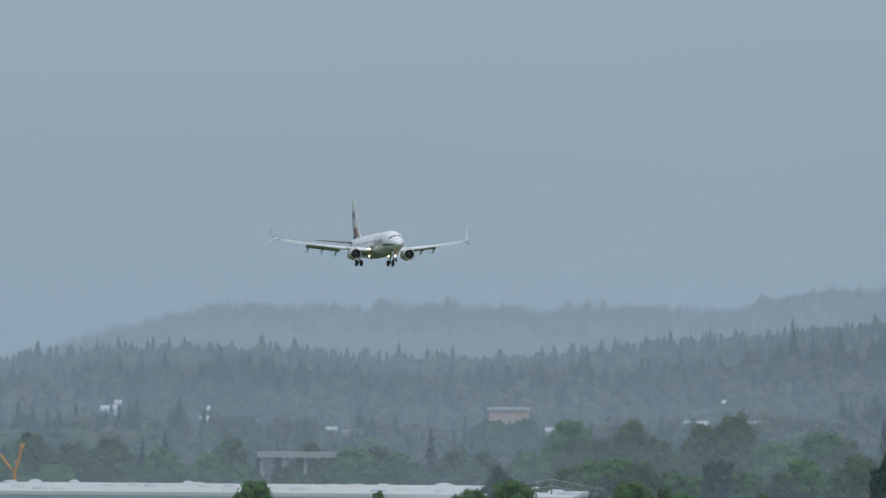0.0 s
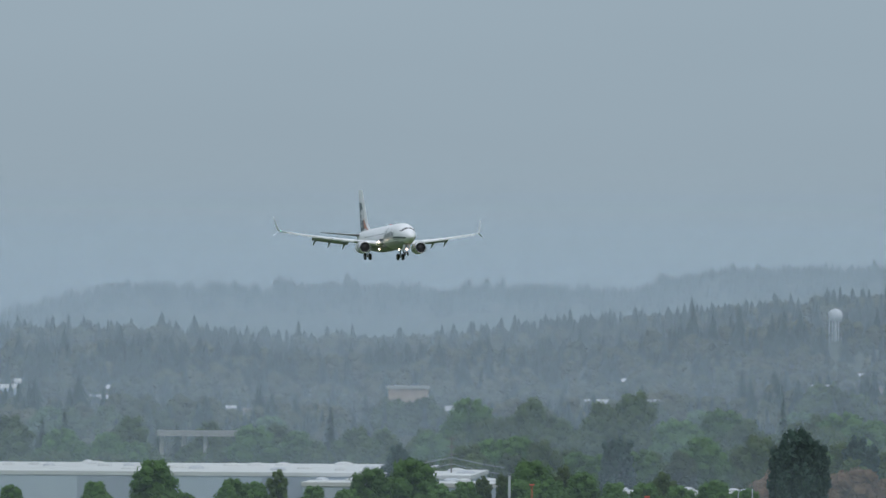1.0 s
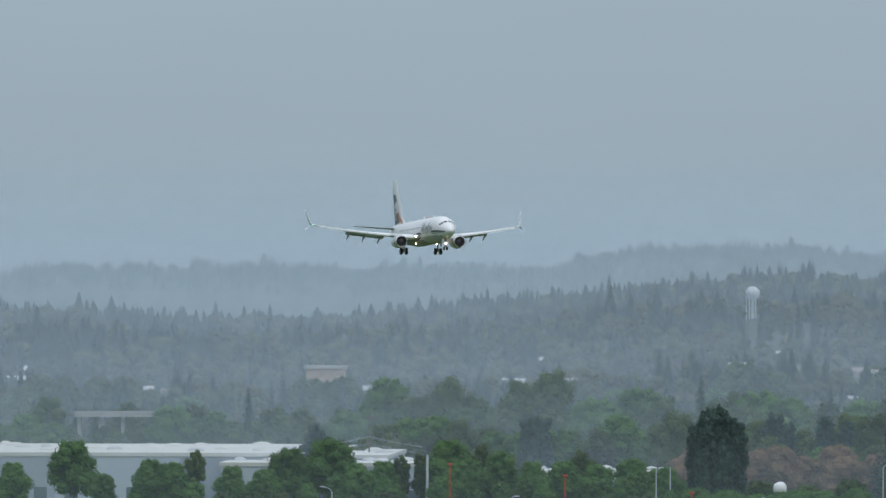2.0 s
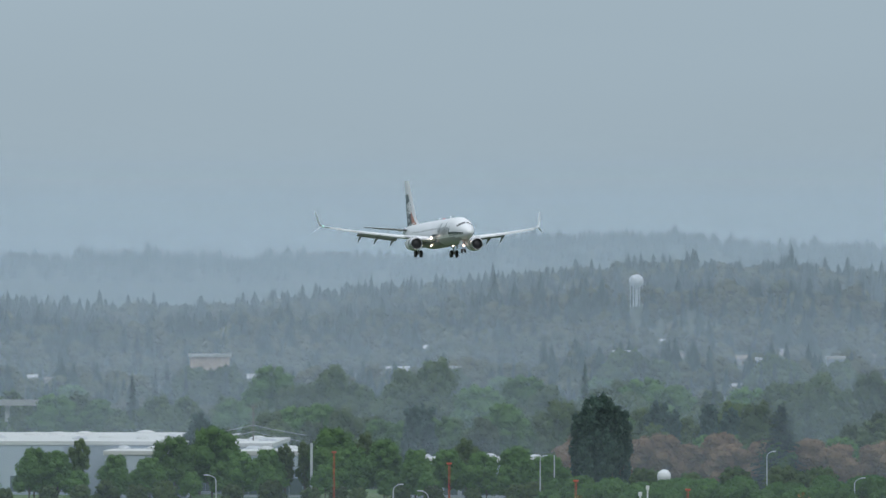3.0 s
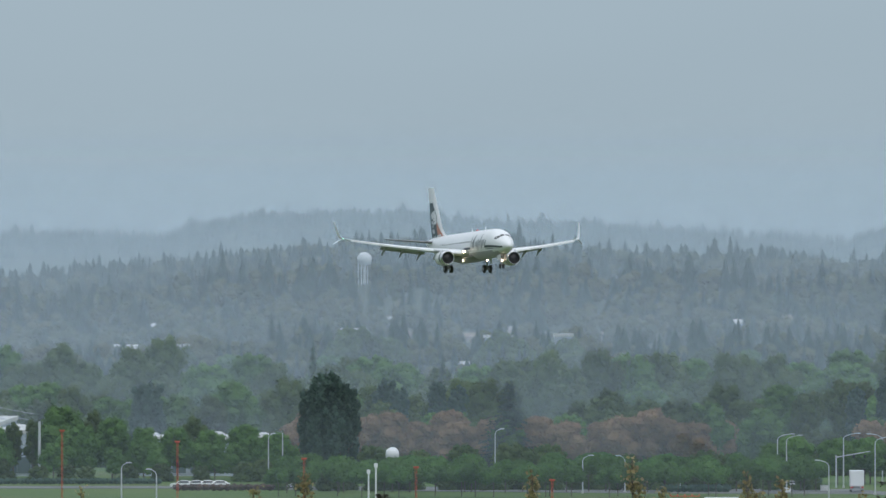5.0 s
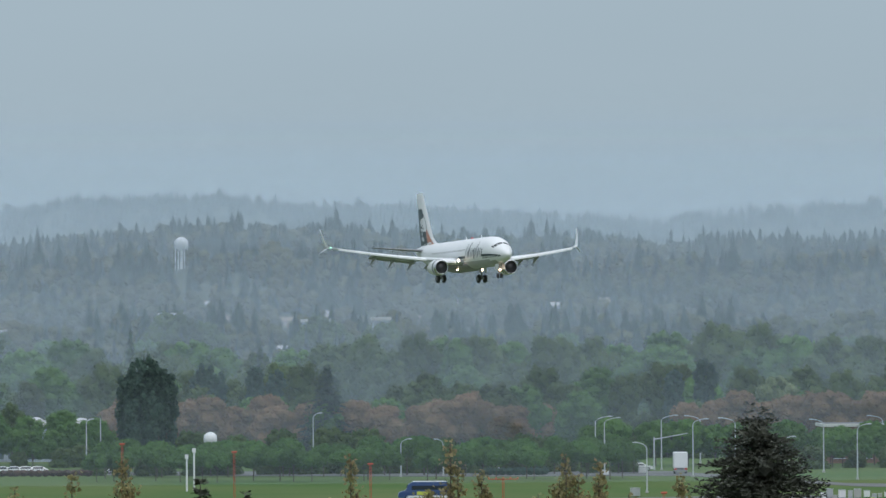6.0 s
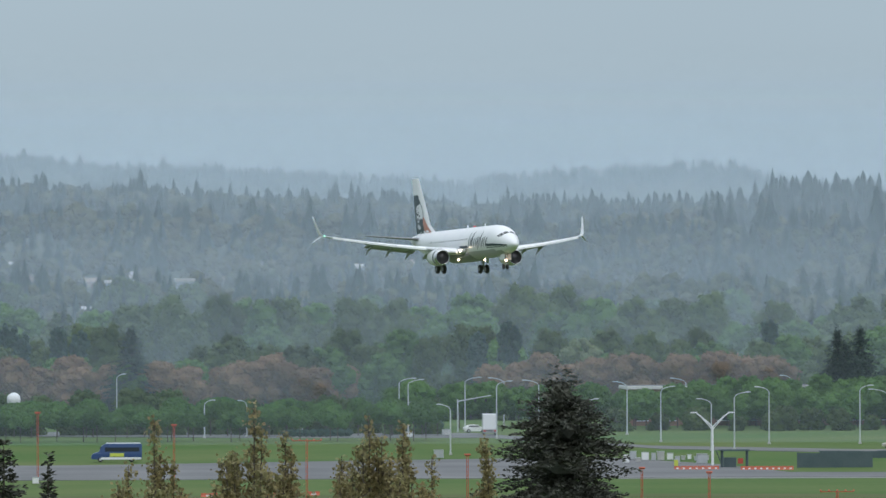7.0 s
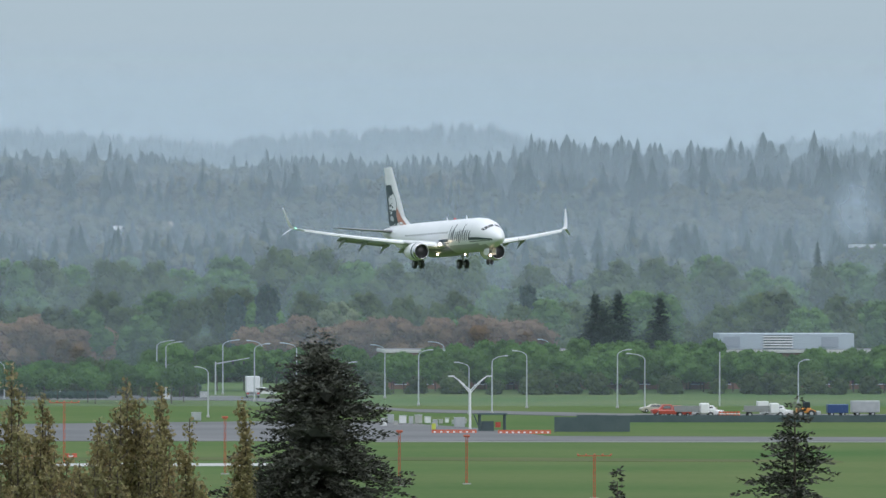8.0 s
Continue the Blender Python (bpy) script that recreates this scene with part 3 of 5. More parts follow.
COCKPIT = material("dark_cockpit_glass", (0.06, 0.068, 0.075), (0.08, 0.088, 0.095), 1.0, 0.08)
FLAP = material("grey_flap_paint", (0.32, 0.33, 0.35), (0.38, 0.39, 0.41), 1.0, 0.5)
TAILLENS = material("red_beacon_lens", (0.50, 0.05, 0.05), rough=0.25)
LIGHT = glow("landing_light", (1.0, 0.80, 0.56), 9.0)
REDLIGHT = glow("taxi_light", (1.0, 0.66, 0.50), 5.0)
GREENLIGHT = glow("green_tip_light", (0.35, 1.0, 0.75), 2.5)

# fuselage stations: distance from the nose, half width, half height, middle height
STATIONS = [(0.0, 0.04, 0.04, 3.05), (0.25, 0.36, 0.35, 3.07), (0.7, 0.68, 0.64, 3.13), (1.3, 0.97, 0.92, 3.22), (2.1, 1.25, 1.22, 3.35),
            (2.9, 1.46, 1.50, 3.47), (3.9, 1.66, 1.76, 3.57), (5.2, 1.80, 1.94, 3.63), (7.0, 1.88, 2.02, 3.65), (24.5, 1.88, 2.02, 3.65),
            (27.5, 1.82, 1.92, 3.74), (30.5, 1.62, 1.68, 3.95), (33.5, 1.25, 1.33, 4.25), (36.2, 0.82, 0.92, 4.55), (38.4, 0.42, 0.52, 4.80), (39.5, 0.16, 0.22, 4.95)]
NOSE = 19.9


def hull(s, angle, grow=0.0):
    """Point of the fuselage's skin: distance from the nose, angle up from the port side."""
    cols = list(zip(*STATIONS))
    w, h, z = (float(np.interp(s, cols[0], cols[k])) for k in (1, 2, 3))
    return ((NOSE - s), (w + grow) * math.cos(angle), z + (h + grow) * math.sin(angle))


def skin_patch(rows, cols, grow=0.012):
    """A decal-thin sheet that follows the fuselage: rows of (station, angle) corners lofted on a grid."""
    bm = bmesh.new()
    grid = [[bm.verts.new(hull(s, a, grow)) for s, a in r] for r in rows]
    for a, b in zip(grid, grid[1:]):
        for i in range(len(a) - 1):
            bm.faces.new((a[i], a[i + 1], b[i + 1], b[i]))
    return bm


def wing_section(y, le, chord, z, thick, droop=0.0):
    pts = []
    prof = [(0, 0), (0.02, 0.35), (0.1, 0.75), (0.3, 1.0), (0.55, 0.78), (0.8, 0.38), (1, 0.02), (0.8, -0.12), (0.5, -0.42), (0.25, -0.55), (0.08, -0.42), (0.02, -0.22)]
    for c, t in prof:
        pts.append((le - c * chord, y, z + t * thick * chord * 0.55 - droop * c * chord))
    return pts


def airliner():
    jet = thing("airliner", "white twin-jet airliner with dark tail emblem, gear and flaps down, landing", "airliner")
    bm = bmesh.new()
    loft(bm, [[hull(s, 2 * math.pi * i / 32) for i in range(32)] for s in (0, .12, .25, .45, .7, 1, 1.3, 1.7, 2.1, 2.5, 2.9, 3.4, 3.9, 4.5, 5.2, 7, 10, 15, 20, 24.5, 26, 27.5, 29, 30.5, 32, 33.5, 35, 36.2, 37.4, 38.4, 39.5)])
    # lower faces take the grey that also holds the belly's shade
    for f in bm.faces:
        mid_pt = f.calc_center_median()
        if mid_pt.z < 2.45 and mid_pt.x < 17.5:
            f.material_index = 1
    body = part("fuselage", bm, SKIN, jet, "glossy white fuselage, grey belly darkened for shade", True)
    body.data.materials.append(BELLYGREY)
    # wing-body fairing
    bm = bmesh.new()
    rings = []
    for s, k in ((12.0, 0.2), (13.5, 0.75), (16, 1.0), (21.5, 1.0), (24, 0.7), (26, 0.2)):
        rings.append([(NOSE - s, 2.05 * k * math.cos(2 * math.pi * i / 20), 2.35 + 1.0 * k * math.sin(2 * math.pi * i / 20)) for i in range(20)])
    loft(bm, rings)
    part("belly_fairing", bm, BELLY, jet, "grey belly fairing with shade in its paint", True)
    for side in (1, -1):
        wing_parts(jet, side)
        # cheatline, dark blue, from the nose back along the side, in two lengths round the lettering
        for s0, s1 in ((0.9, 5.9), (12.6, 15.6)):
            ss = np.linspace(s0, s1, 14)
            low, high = -0.34, -0.17
            rows = [[(s, a if side > 0 else math.pi - a) for s in ss] for a in np.linspace(low, high, 4)]
            part("cheatline", skin_patch(rows, 14), NAVY, jet, "dark blue-green cheatline stripe")
            rows = [[(s, a if side > 0 else math.pi - a) for s in ss] for a in (-0.46, -0.41)]
            part("pinstripe", skin_patch(rows, 14), NAVY, jet)
        # brand lettering as slanted plain strokes
        strokes = [(14.2, -0.16, 6.3, -0.02, 0.05)] + [(13.2 - 0.62 * k, -0.30 - 0.12 * (k == 5), 12.55 - 0.62 * k, (0.62, 0.30, 0.70, 0.26, 0.24, 0.32, 0.28, 0.70, 0.26, 0.30, 0.24)[k], 0.10 + 0.03 * (k % 3)) for k in range(11)]
        for s0, a0, s1, a1, wdt in strokes:
            rows = []
            for k in range(6):
                f = k / 5
                s, a = s0 + (s1 - s0) * f - 0.9, (a0 + (a1 - a0) * f) * 1.05 - 0.02
                w2 = wdt * (0.6 + 0.6 * math.sin(math.pi * f))
                rows.append([(s - w2, a if side > 0 else math.pi - a), (s + w2, a if side > 0 else math.pi - a)])
            part("lettering_stroke", skin_patch(rows, 2, 0.015), NAVY, jet, "dark slanted stroke of the side lettering")
        # cabin windows
        for k in range(40):
            s = 6.6 + 0.52 * k
            if 5.0 < s < 12.6:
                continue
            a = 0.22
            rows = [[(s - 0.09, (a + b) if side > 0 else math.pi - a - b), (s + 0.09, (a + b) if side > 0 else math.pi - a - b)] for b in (-0.05, 0.05)]
            part("cabin_window", skin_patch(rows, 2, 0.01), COCKPIT, jet)
        # doors' outlines
        for s in (5.3, 33.0):
            rows = [[(s - 0.03, x if side > 0 else math.pi - x), (s + 0.03, x if side > 0 else math.pi - x)] for x in np.linspace(-0.25, 0.6, 6)]
            part("door_seam", skin_patch(rows, 2, 0.008), WINGGREY, jet)
        # cockpit windows: three panes a side
        for a0, a1, s0, s1, s2, s3 in ((1.00, 1.50, 2.02, 2.48, 1.98, 2.44), (0.66, 0.95, 2.16, 2.72, 2.06, 2.56), (0.46, 0.62, 2.50, 3.00, 2.28, 2.84)):
            rows = []
            for f in (0, 0.33, 0.66, 1):
                a = a0 + (a1 - a0) * f
                lo, hi = s0 + (s2 - s0) * f, s1 + (s3 - s1) * f
                a = a if side > 0 else math.pi - a
                rows.append([(lo + (hi - lo) * g, a) for g in (0, 0.33, 0.66, 1)])
            part("windscreen_pane", skin_patch(rows, 4, 0.014), COCKPIT, jet, "dark cockpit pane")
        main_gear(jet, side)
        engine(jet, side)
        stabiliser(jet, side)
    fin(jet)
    nose_gear(jet)
    # anti-collision beacon on the roof
    bm = bmesh.new()
    x, _, z = hull(15.0, math.pi / 2)
    loft(bm, [[(x + r * math.cos(2 * math.pi * i / 10), r * math.sin(2 * math.pi * i / 10), z + dz) for i in range(10)] for r, dz in ((0.16, -0.02), (0.15, 0.10), (0.09, 0.19), (0.02, 0.22))])
    part("beacon", bm, TAILLENS, jet, "red beacon dome", True)
    # antennas on the roof
    for s in (11.0, 17.5):
        bm = bmesh.new()
        x, _, z = hull(s, math.pi / 2)
        loft(bm, [[(x + 0.2, -0.02, z), (x + 0.2, 0.02, z), (x - 0.2, 0.02, z), (x - 0.2, -0.02, z)], [(x - 0.05, -0.01, z + 0.4), (x - 0.05, 0.01, z + 0.4), (x - 0.22, 0.01, z + 0.4), (x - 0.22, -0.01, z + 0.4)]])
        part("antenna", bm, SKIN, jet)
    return jet


WING = [(1.5, 6.3, 8.0, 2.50, 0.15), (5.6, 3.6, 4.9, 3.0, 0.13), (11.0, 0.55, 3.3, 3.72, 0.12), (15.2, -1.75, 2.05, 4.44, 0.11), (17.2, -2.85, 1.55, 4.82, 0.10)]


def wing_at(y, k):
    return float(np.interp(y, [w[0] for w in WING], [w[k] for w in WING]))


def wing_parts(jet, side):
    bm = bmesh.new()
    loft(bm, [wing_section(side * y, le, c, z, t) for y, le, c, z, t in WING])
    wing = part("wing", bm, WINGGREY, jet, "pale grey swept wing", True)
    # bright leading-edge slats, drooped
    for y0, y1 in ((2.6, 4.2), (6.0, 9.3), (9.4, 12.7), (12.8, 16.4)):
        rings = []
        for y in (y0, y1):
            le, c, z = wing_at(y, 1), wing_at(y, 2), wing_at(y, 3)
            rings.append([(le + 0.28, side * y, z - 0.20), (le + 0.24, side * y, z + 0.02), (le - 0.06 * c, side * y, z + 0.05 * c), (le - 0.10 * c, side * y, z + 0.035 * c), (le + 0.1, side * y, z - 0.16)])
        bm = bmesh.new()
        loft(bm, rings)
        part("slat", bm, SKIN, wing, "extended leading-edge slat")
    # flaps
    for y0, y1, dx, dz in ((2.1, 4.3, 1.6, 0.55), (5.9, 11.8, 1.0, 0.26)):
        for step in (0, 1):
            rings = []
            for y in (y0, y1):
                te = wing_at(y, 1) - wing_at(y, 2)
                z = wing_at(y, 3) - 0.12
                a, b = 0.55 * step, 0.55 * step + 0.62
                xa, za, xb, zb = te + 0.35 - dx * a, z - dz * a * a - 0.05 * step, te + 0.35 - dx * b, z - dz * b * (0.4 + 0.6 * b)
                rings.append([(xa, side * y, za + 0.08), (xb, side * y, zb + 0.02), (xb, side * y, zb - 0.02), (xa, side * y, za - 0.10)])
            bm = bmesh.new()
            loft(bm, rings)
            part("flap", bm, FLAP if step else WINGGREY, wing, "lowered slotted flap")
    for y in (6.6, 9.0, 11.4):
        te, z = wing_at(y, 1) - wing_at(y, 2), wing_at(y, 3)
        bm = bmesh.new()
        rings = []
        for dx, dz, r in ((1.6, -0.25, 0.05), (0.9, -0.42, 0.2), (0.0, -0.55, 0.22), (-0.8, -0.95, 0.16), (-1.4, -1.35, 0.03)):
            rings.append([(te + dx, side * y + r * 0.7 * math.cos(q), z + dz + r * math.sin(q)) for q in np.linspace(0, 2 * math.pi, 9)[:-1]])
        loft(bm, rings)
        part("flap_track_fairing", bm, FLAP, wing, "dark canoe fairing under the flap", True)
    # split winglet
    y, le, c, z, t = WING[-1]
    up = [(le, y, z, 1.55), (le - 0.45, y + 0.35, z + 0.30, 1.25), (le - 0.95, y + 0.55, z + 1.0, 0.95), (le - 1.75, y + 0.78, z + 2.15, 0.55), (le - 2.2, y + 0.84, z + 2.5, 0.16)]
    dn = [(le - 0.35, y + 0.2, z + 0.05, 0.85), (le - 0.9, y + 0.75, z - 0.35, 0.6), (le - 1.5, y + 1.15, z - 0.72, 0.2)]
    for name, rows, mat in (("winglet", up, SKIN), ("lower_winglet", dn, SKIN)):
        rings = []
        for x, yy, zz, ch in rows:
            rings.append([(x, side * yy, zz), (x - ch * 0.35, side * (yy - 0.05), zz + 0.03), (x - ch, side * yy, zz), (x - ch * 0.35, side * (yy + 0.05), zz - 0.03)])
        bm = bmesh.new()
        loft(bm, rings)
        part(name, bm, mat, wing, "swept white blended winglet")
    if side < 0:
        bm = bmesh.new()
        bmesh.ops.create_icosphere(bm, subdivisions=1, radius=0.10, matrix=Matrix.Translation((le - 0.1, side * (y + 0.05), z + 0.05)))
        part("tip_light", bm, GREENLIGHT, wing, "green wing tip light")
    # root landing light
    bm = bmesh.new()
    bmesh.ops.create_uvsphere(bm, u_segments=10, v_segments=6, radius=0.17, matrix=Matrix.Translation((6.35, side * 2.45, 2.72)))
    part("landing_light", bm, LIGHT, wing, "lit wing-root landing light")


def engine(jet, side):
    cx, cy, cz = 6.5, side * 4.83, 1.86
    nac = None
    prof = [(0.0, 0.86), (0.06, 0.95), (0.35, 1.04), (1.1, 1.10), (2.2, 1.08), (3.2, 0.95), (3.9, 0.80)]
    n = 28

    def ring(x, r, flat=0.0):
        return [(cx - x, cy + r * math.cos(2 * math.pi * i / n), cz + r * math.sin(2 * math.pi * i / n) * (1 - flat * (math.sin(2 * math.pi * i / n) < 0))) for i in range(n)]

    bm = bmesh.new()
    loft(bm, [ring(x, r, 0.06) for x, r in prof[2:]] + [ring(3.85, 0.70), ring(2.5, 0.78)], cap=False)
    nac = part("engine_nacelle", bm, SKIN, jet, "white engine nacelle", True)
    bm = bmesh.new()
    loft(bm, [ring(0.35, 1.041, 0.06), ring(0.06, 0.955, 0.05), ring(0.0, 0.87, 0.03), ring(0.08, 0.80), ring(0.3, 0.78)], cap=False)
    part("inlet_lip", bm, METAL, nac, "bare metal inlet lip", True)
    bm = bmesh.new()
    loft(bm, [ring(0.62, 1.066, 0.06), ring(0.95, 1.094, 0.06)], cap=False)
    for v in bm.verts:
        v.co.y = cy + (v.co.y - cy) * 1.006
        v.co.z = cz + (v.co.z - cz) * 1.006
    part("nacelle_band", bm, NAVY, nac, "dark blue band", True)
    bm = bmesh.new()
    loft(bm, [ring(0.3, 0.78), ring(0.9, 0.79), ring(0.92, 0.05)])
    part("inlet_duct", bm, DUCT, nac, "dark inlet", True)
    bm = bmesh.new()
    for i in range(22):
        a = 2 * math.pi * i / 22
        ca, sa = math.cos(a), math.sin(a)
        cb, sb = math.cos(a + 0.2), math.sin(a + 0.2)
        bm.faces.new([bm.verts.new(p) for p in ((cx - 0.80, cy + 0.2 * ca, cz + 0.2 * sa), (cx - 0.75, cy + 0.77 * ca, cz + 0.77 * sa), (cx - 0.86, cy + 0.77 * cb, cz + 0.77 * sb), (cx - 0.86, cy + 0.2 * cb, cz + 0.2 * sb))])
    part("fan", bm, STRUT, nac, "dark fan blades")
    bm = bmesh.new()
    loft(bm, [ring(0.45, 0.02), ring(0.62, 0.13), ring(0.82, 0.23)])
    part("spinner", bm, STRUT, nac, "grey spinner", True)
    bm = bmesh.new()
    loft(bm, [ring(2.6, 0.62), ring(3.9, 0.55), ring(4.7, 0.38), ring(5.3, 0.10)])
    part("exhaust_core", bm, DUCT, nac, "dark exhaust core", True)
    bm = bmesh.new()
    loft(bm, [[(cx - 1.0, cy - 0.12, cz + 1.0), (cx - 1.0, cy + 0.12, cz + 1.0), (cx - 1.1, cy + 0.1, cz + 1.12), (cx - 1.1, cy - 0.1, cz + 1.12)],
              [(cx - 3.4, cy - 0.2, cz + 0.7), (cx - 3.4, cy + 0.2, cz + 0.7), (cx - 3.4, cy + 0.18, cz + 1.25), (cx - 3.4, cy - 0.18, cz + 1.25)],
              [(cx - 5.6, cy - 0.1, cz + 0.6), (cx - 5.6, cy + 0.1, cz + 0.6), (cx - 5.6, cy + 0.1, cz + 1.0), (cx - 5.6, cy - 0.1, cz + 1.0)]])
    part("pylon", bm, SKIN, nac)


def wheel(bm, x, y, z, r, w):
    loft(bm, [[(x + q * math.cos(2 * math.pi * i / 20), y + o, z + q * math.sin(2 * math.pi * i / 20)) for i in range(20)] for q, o in ((r * 0.5, -w * 0.45), (r * 0.86, -w * 0.5), (r, -w * 0.3), (r, w * 0.3), (r * 0.86, w * 0.5), (r * 0.5, w * 0.45))])


def main_gear(jet, side):
    y = side * 2.86
    bm = bmesh.new()
    tube(bm, (0.25, side * 2.7, 2.9), (0, y, 0.56), 0.15, 0.11, 10)
    tube(bm, (0.1, y, 1.2), (0.1, side * 1.6, 2.4), 0.06, 0.06, 6)
    tube(bm, (0.05, y, 1.1), (0.9, y - side * 0.1, 2.6), 0.05, 0.05, 6)
    gear = part("main_gear", bm, STRUT, jet, "extended main landing gear leg")
    bm = bmesh.new()
    tube(bm, (0, y - 0.5, 0.56), (0, y + 0.5, 0.56), 0.08, 0.08, 8)
    part("axle", bm, STRUT, gear)
    for o in (-0.43, 0.43):
        bm = bmesh.new()
        wheel(bm, 0, y + o, 0.56, 0.56, 0.40)
        part("wheel", bm, BLACK, gear, "black tyre", True)
        bm = bmesh.new()
        tube(bm, (0, y + o - 0.19, 0.56), (0, y + o + 0.19, 0.56), 0.27, 0.27, 14)
        part("hub", bm, STRUT, gear)
    bm = boxes((0.1, 0.9, y + side * 0.36, y + side * 0.40, 1.3, 2.6))
    part("gear_door", bm, SKIN, gear, "white gear door")
    bm = bmesh.new()
    bmesh.ops.create_uvsphere(bm, u_segments=10, v_segments=6, radius=0.12, matrix=Matrix.Translation((3.6, side * 1.75, 1.62)))
    part("landing_light", bm, LIGHT, jet, "lit underside landing light")


def nose_gear(jet):
    x = 16.2
    bm = bmesh.new()
    tube(bm, (x - 0.15, 0, 2.3), (x, 0, 0.45), 0.10, 0.08, 10)
    tube(bm, (x + 0.05, 0, 0.95), (x + 1.0, 0, 2.0), 0.05, 0.05, 6)
    gear = part("nose_gear", bm, STRUT, jet, "extended nose gear leg")
    for o in (-0.24, 0.24):
        bm = bmesh.new()
        wheel(bm, x, o, 0.36, 0.34, 0.22)
        part("wheel", bm, BLACK, gear, "black tyre", True)
    for o in (-0.45, 0.45):
        part("gear_door", boxes((x - 0.6, x + 0.9, o - 0.02, o + 0.02, 1.2, 1.95)), SKIN, gear, "white gear door")
    bm = bmesh.new()
    bmesh.ops.create_uvsphere(bm, u_segments=10, v_segments=6, radius=0.17, matrix=Matrix.Translation((x + 0.22, 0, 1.15)))
    part("taxi_light", bm, REDLIGHT, gear, "lit taxi light")


def stabiliser(jet, side):
    bm = bmesh.new()
    loft(bm, [wing_section(side * y, le, c, z, t) for y, le, c, z, t in ((0.5, -12.8, 4.0, 4.75, 0.10), (6.9, -16.6, 1.5, 5.35, 0.09))])
    # the darkened grey carries the underside's shade over the whole tailplane
    part("tailplane", bm, BELLY, jet, "grey tailplane, darkened for its shaded underside", True)


def fin(jet):
    def row(z, le, te, t):
        c = le - te
        return [(le, 0, z), (le - 0.12 * c, t * 0.7, z), (le - 0.35 * c, t, z), (le - 0.7 * c, t * 0.6, z), (te, 0.015, z), (te, -0.015, z), (le - 0.7 * c, -t * 0.6, z), (le - 0.35 * c, -t, z), (le - 0.12 * c, -t * 0.7, z)]

    bm = bmesh.new()
    loft(bm, [row(5.2, -8.2, -17.0, 0.10), row(5.75, -10.3, -17.2, 0.26), row(6.6, -11.9, -17.5, 0.27), row(9.5, -13.9, -18.1, 0.2), row(12.7, -16.3, -18.9, 0.12)])
    f = part("tail_fin", bm, SKIN, jet, "white tail fin", False)

    def edge(z, k):
        zs = [5.2, 5.75, 6.6, 9.5, 12.7]
        return float(np.interp(z, zs, ([-8.2, -10.3, -11.9, -13.9, -16.3], [-17.0, -17.2, -17.5, -18.1, -18.9], [0.10, 0.26, 0.27, 0.2, 0.12])[k]))

    def decal(name, outline, mat, lift, label):
        """A thin plate on each side of the fin from (height, share of chord from the front) corners."""
        for side in (1, -1):
            bm2 = bmesh.new()
            inner, outer = [], []
            for z, c in outline:
                le, te, t = edge(z, 0), edge(z, 1), edge(z, 2)
                th = float(np.interp(c, [0, 0.12, 0.35, 0.7, 1], [0, 0.7, 1, 0.6, 0.08])) * t
                outer.append((le + (te - le) * c, side * (th + lift), z))
            bm2.faces.new([bm2.verts.new(p) for p in outer])
            bmesh.ops.triangulate(bm2, faces=bm2.faces)
            part(name, bm2, mat, f, label)

    # emblem as plain shapes: dark field, paler oval, ruff, and a warm wedge at the root
    for k in range(9):
        z0, z1 = 5.6 + k * 0.55, 5.6 + (k + 1) * 0.55
        bulge = 0.30 + 0.08 * math.sin(k * 0.9)
        decal("emblem_field", [(z0, bulge), (z0, 0.68), (z0, 0.995), (z1, 0.995), (z1, 0.68), (z1, 0.30 + 0.08 * math.sin((k + 1) * 0.9))], NAVY, 0.02, "dark blue-green emblem field")
    for k, (zc, zr, cc, cr) in enumerate(((7.75, 0.80, 0.72, 0.11), (6.45, 0.34, 0.72, 0.12), (8.72, 0.22, 0.70, 0.13))):
        pts = [(zc + zr * math.sin(a), cc + cr * math.cos(a)) for a in np.linspace(0, 2 * math.pi, 15)[:-1]]
        decal("emblem_oval", pts, SKIN if k != 1 else WINGGREY, 0.045 + 0.004 * k, "pale plain oval of the emblem")
    for k, (zc, zr, cc, cr) in enumerate(((8.05, 0.16, 0.70, 0.10), (7.4, 0.2, 0.71, 0.07))):
        pts = [(zc + zr * math.sin(a), cc + cr * math.cos(a)) for a in np.linspace(0, 2 * math.pi, 11)[:-1]]
        decal("emblem_mark", pts, NAVY, 0.06, "dark plain mark of the emblem")
    decal("emblem_wedge", [(5.5, 0.18), (5.5, 0.42), (6.0, 0.43), (7.0, 0.34), (7.8, 0.26), (6.4, 0.14)], SALMON, 0.05, "salmon-red wedge")


JET = airliner()


# ---- paved strips ----
def strip(name, rows, mat, z, label):
    """A paved sheet 6 cm thick between near and far distances along bearings: rows of (x, near y, far y)."""
    vs = [(x, y, h) for x, y0, y1 in rows for y in (y0, y1) for h in (z - 0.06, z)]
    fs = []
    for i in range(len(rows) - 1):
        a, b = 4 * i, 4 * i + 4
        fs += [(a + 1, b + 1, b + 3, a + 3), (a, b, b + 1, a + 1), (a + 2, a + 3, b + 3, b + 2)]
    return tagged(link_mesh(name, vs, fs, mat), label, name, kind="structure")


EDGE = material("weathered_concrete_edge", (0.20, 0.205, 0.205), (0.25, 0.25, 0.245), 0.08, 0.9, fine=1.2, spec=0.2)
strip("road", [(-900, 1600, 1625), (-30, 1600, 1622), (55, 1552, 1604), (95, 1545, 1585), (118, 1450, 1475), (150, 1412, 1440), (210, 1404, 1432), (600, 1400, 1424)], ASPHALT, 0.06, "grey asphalt road behind the airfield grass")
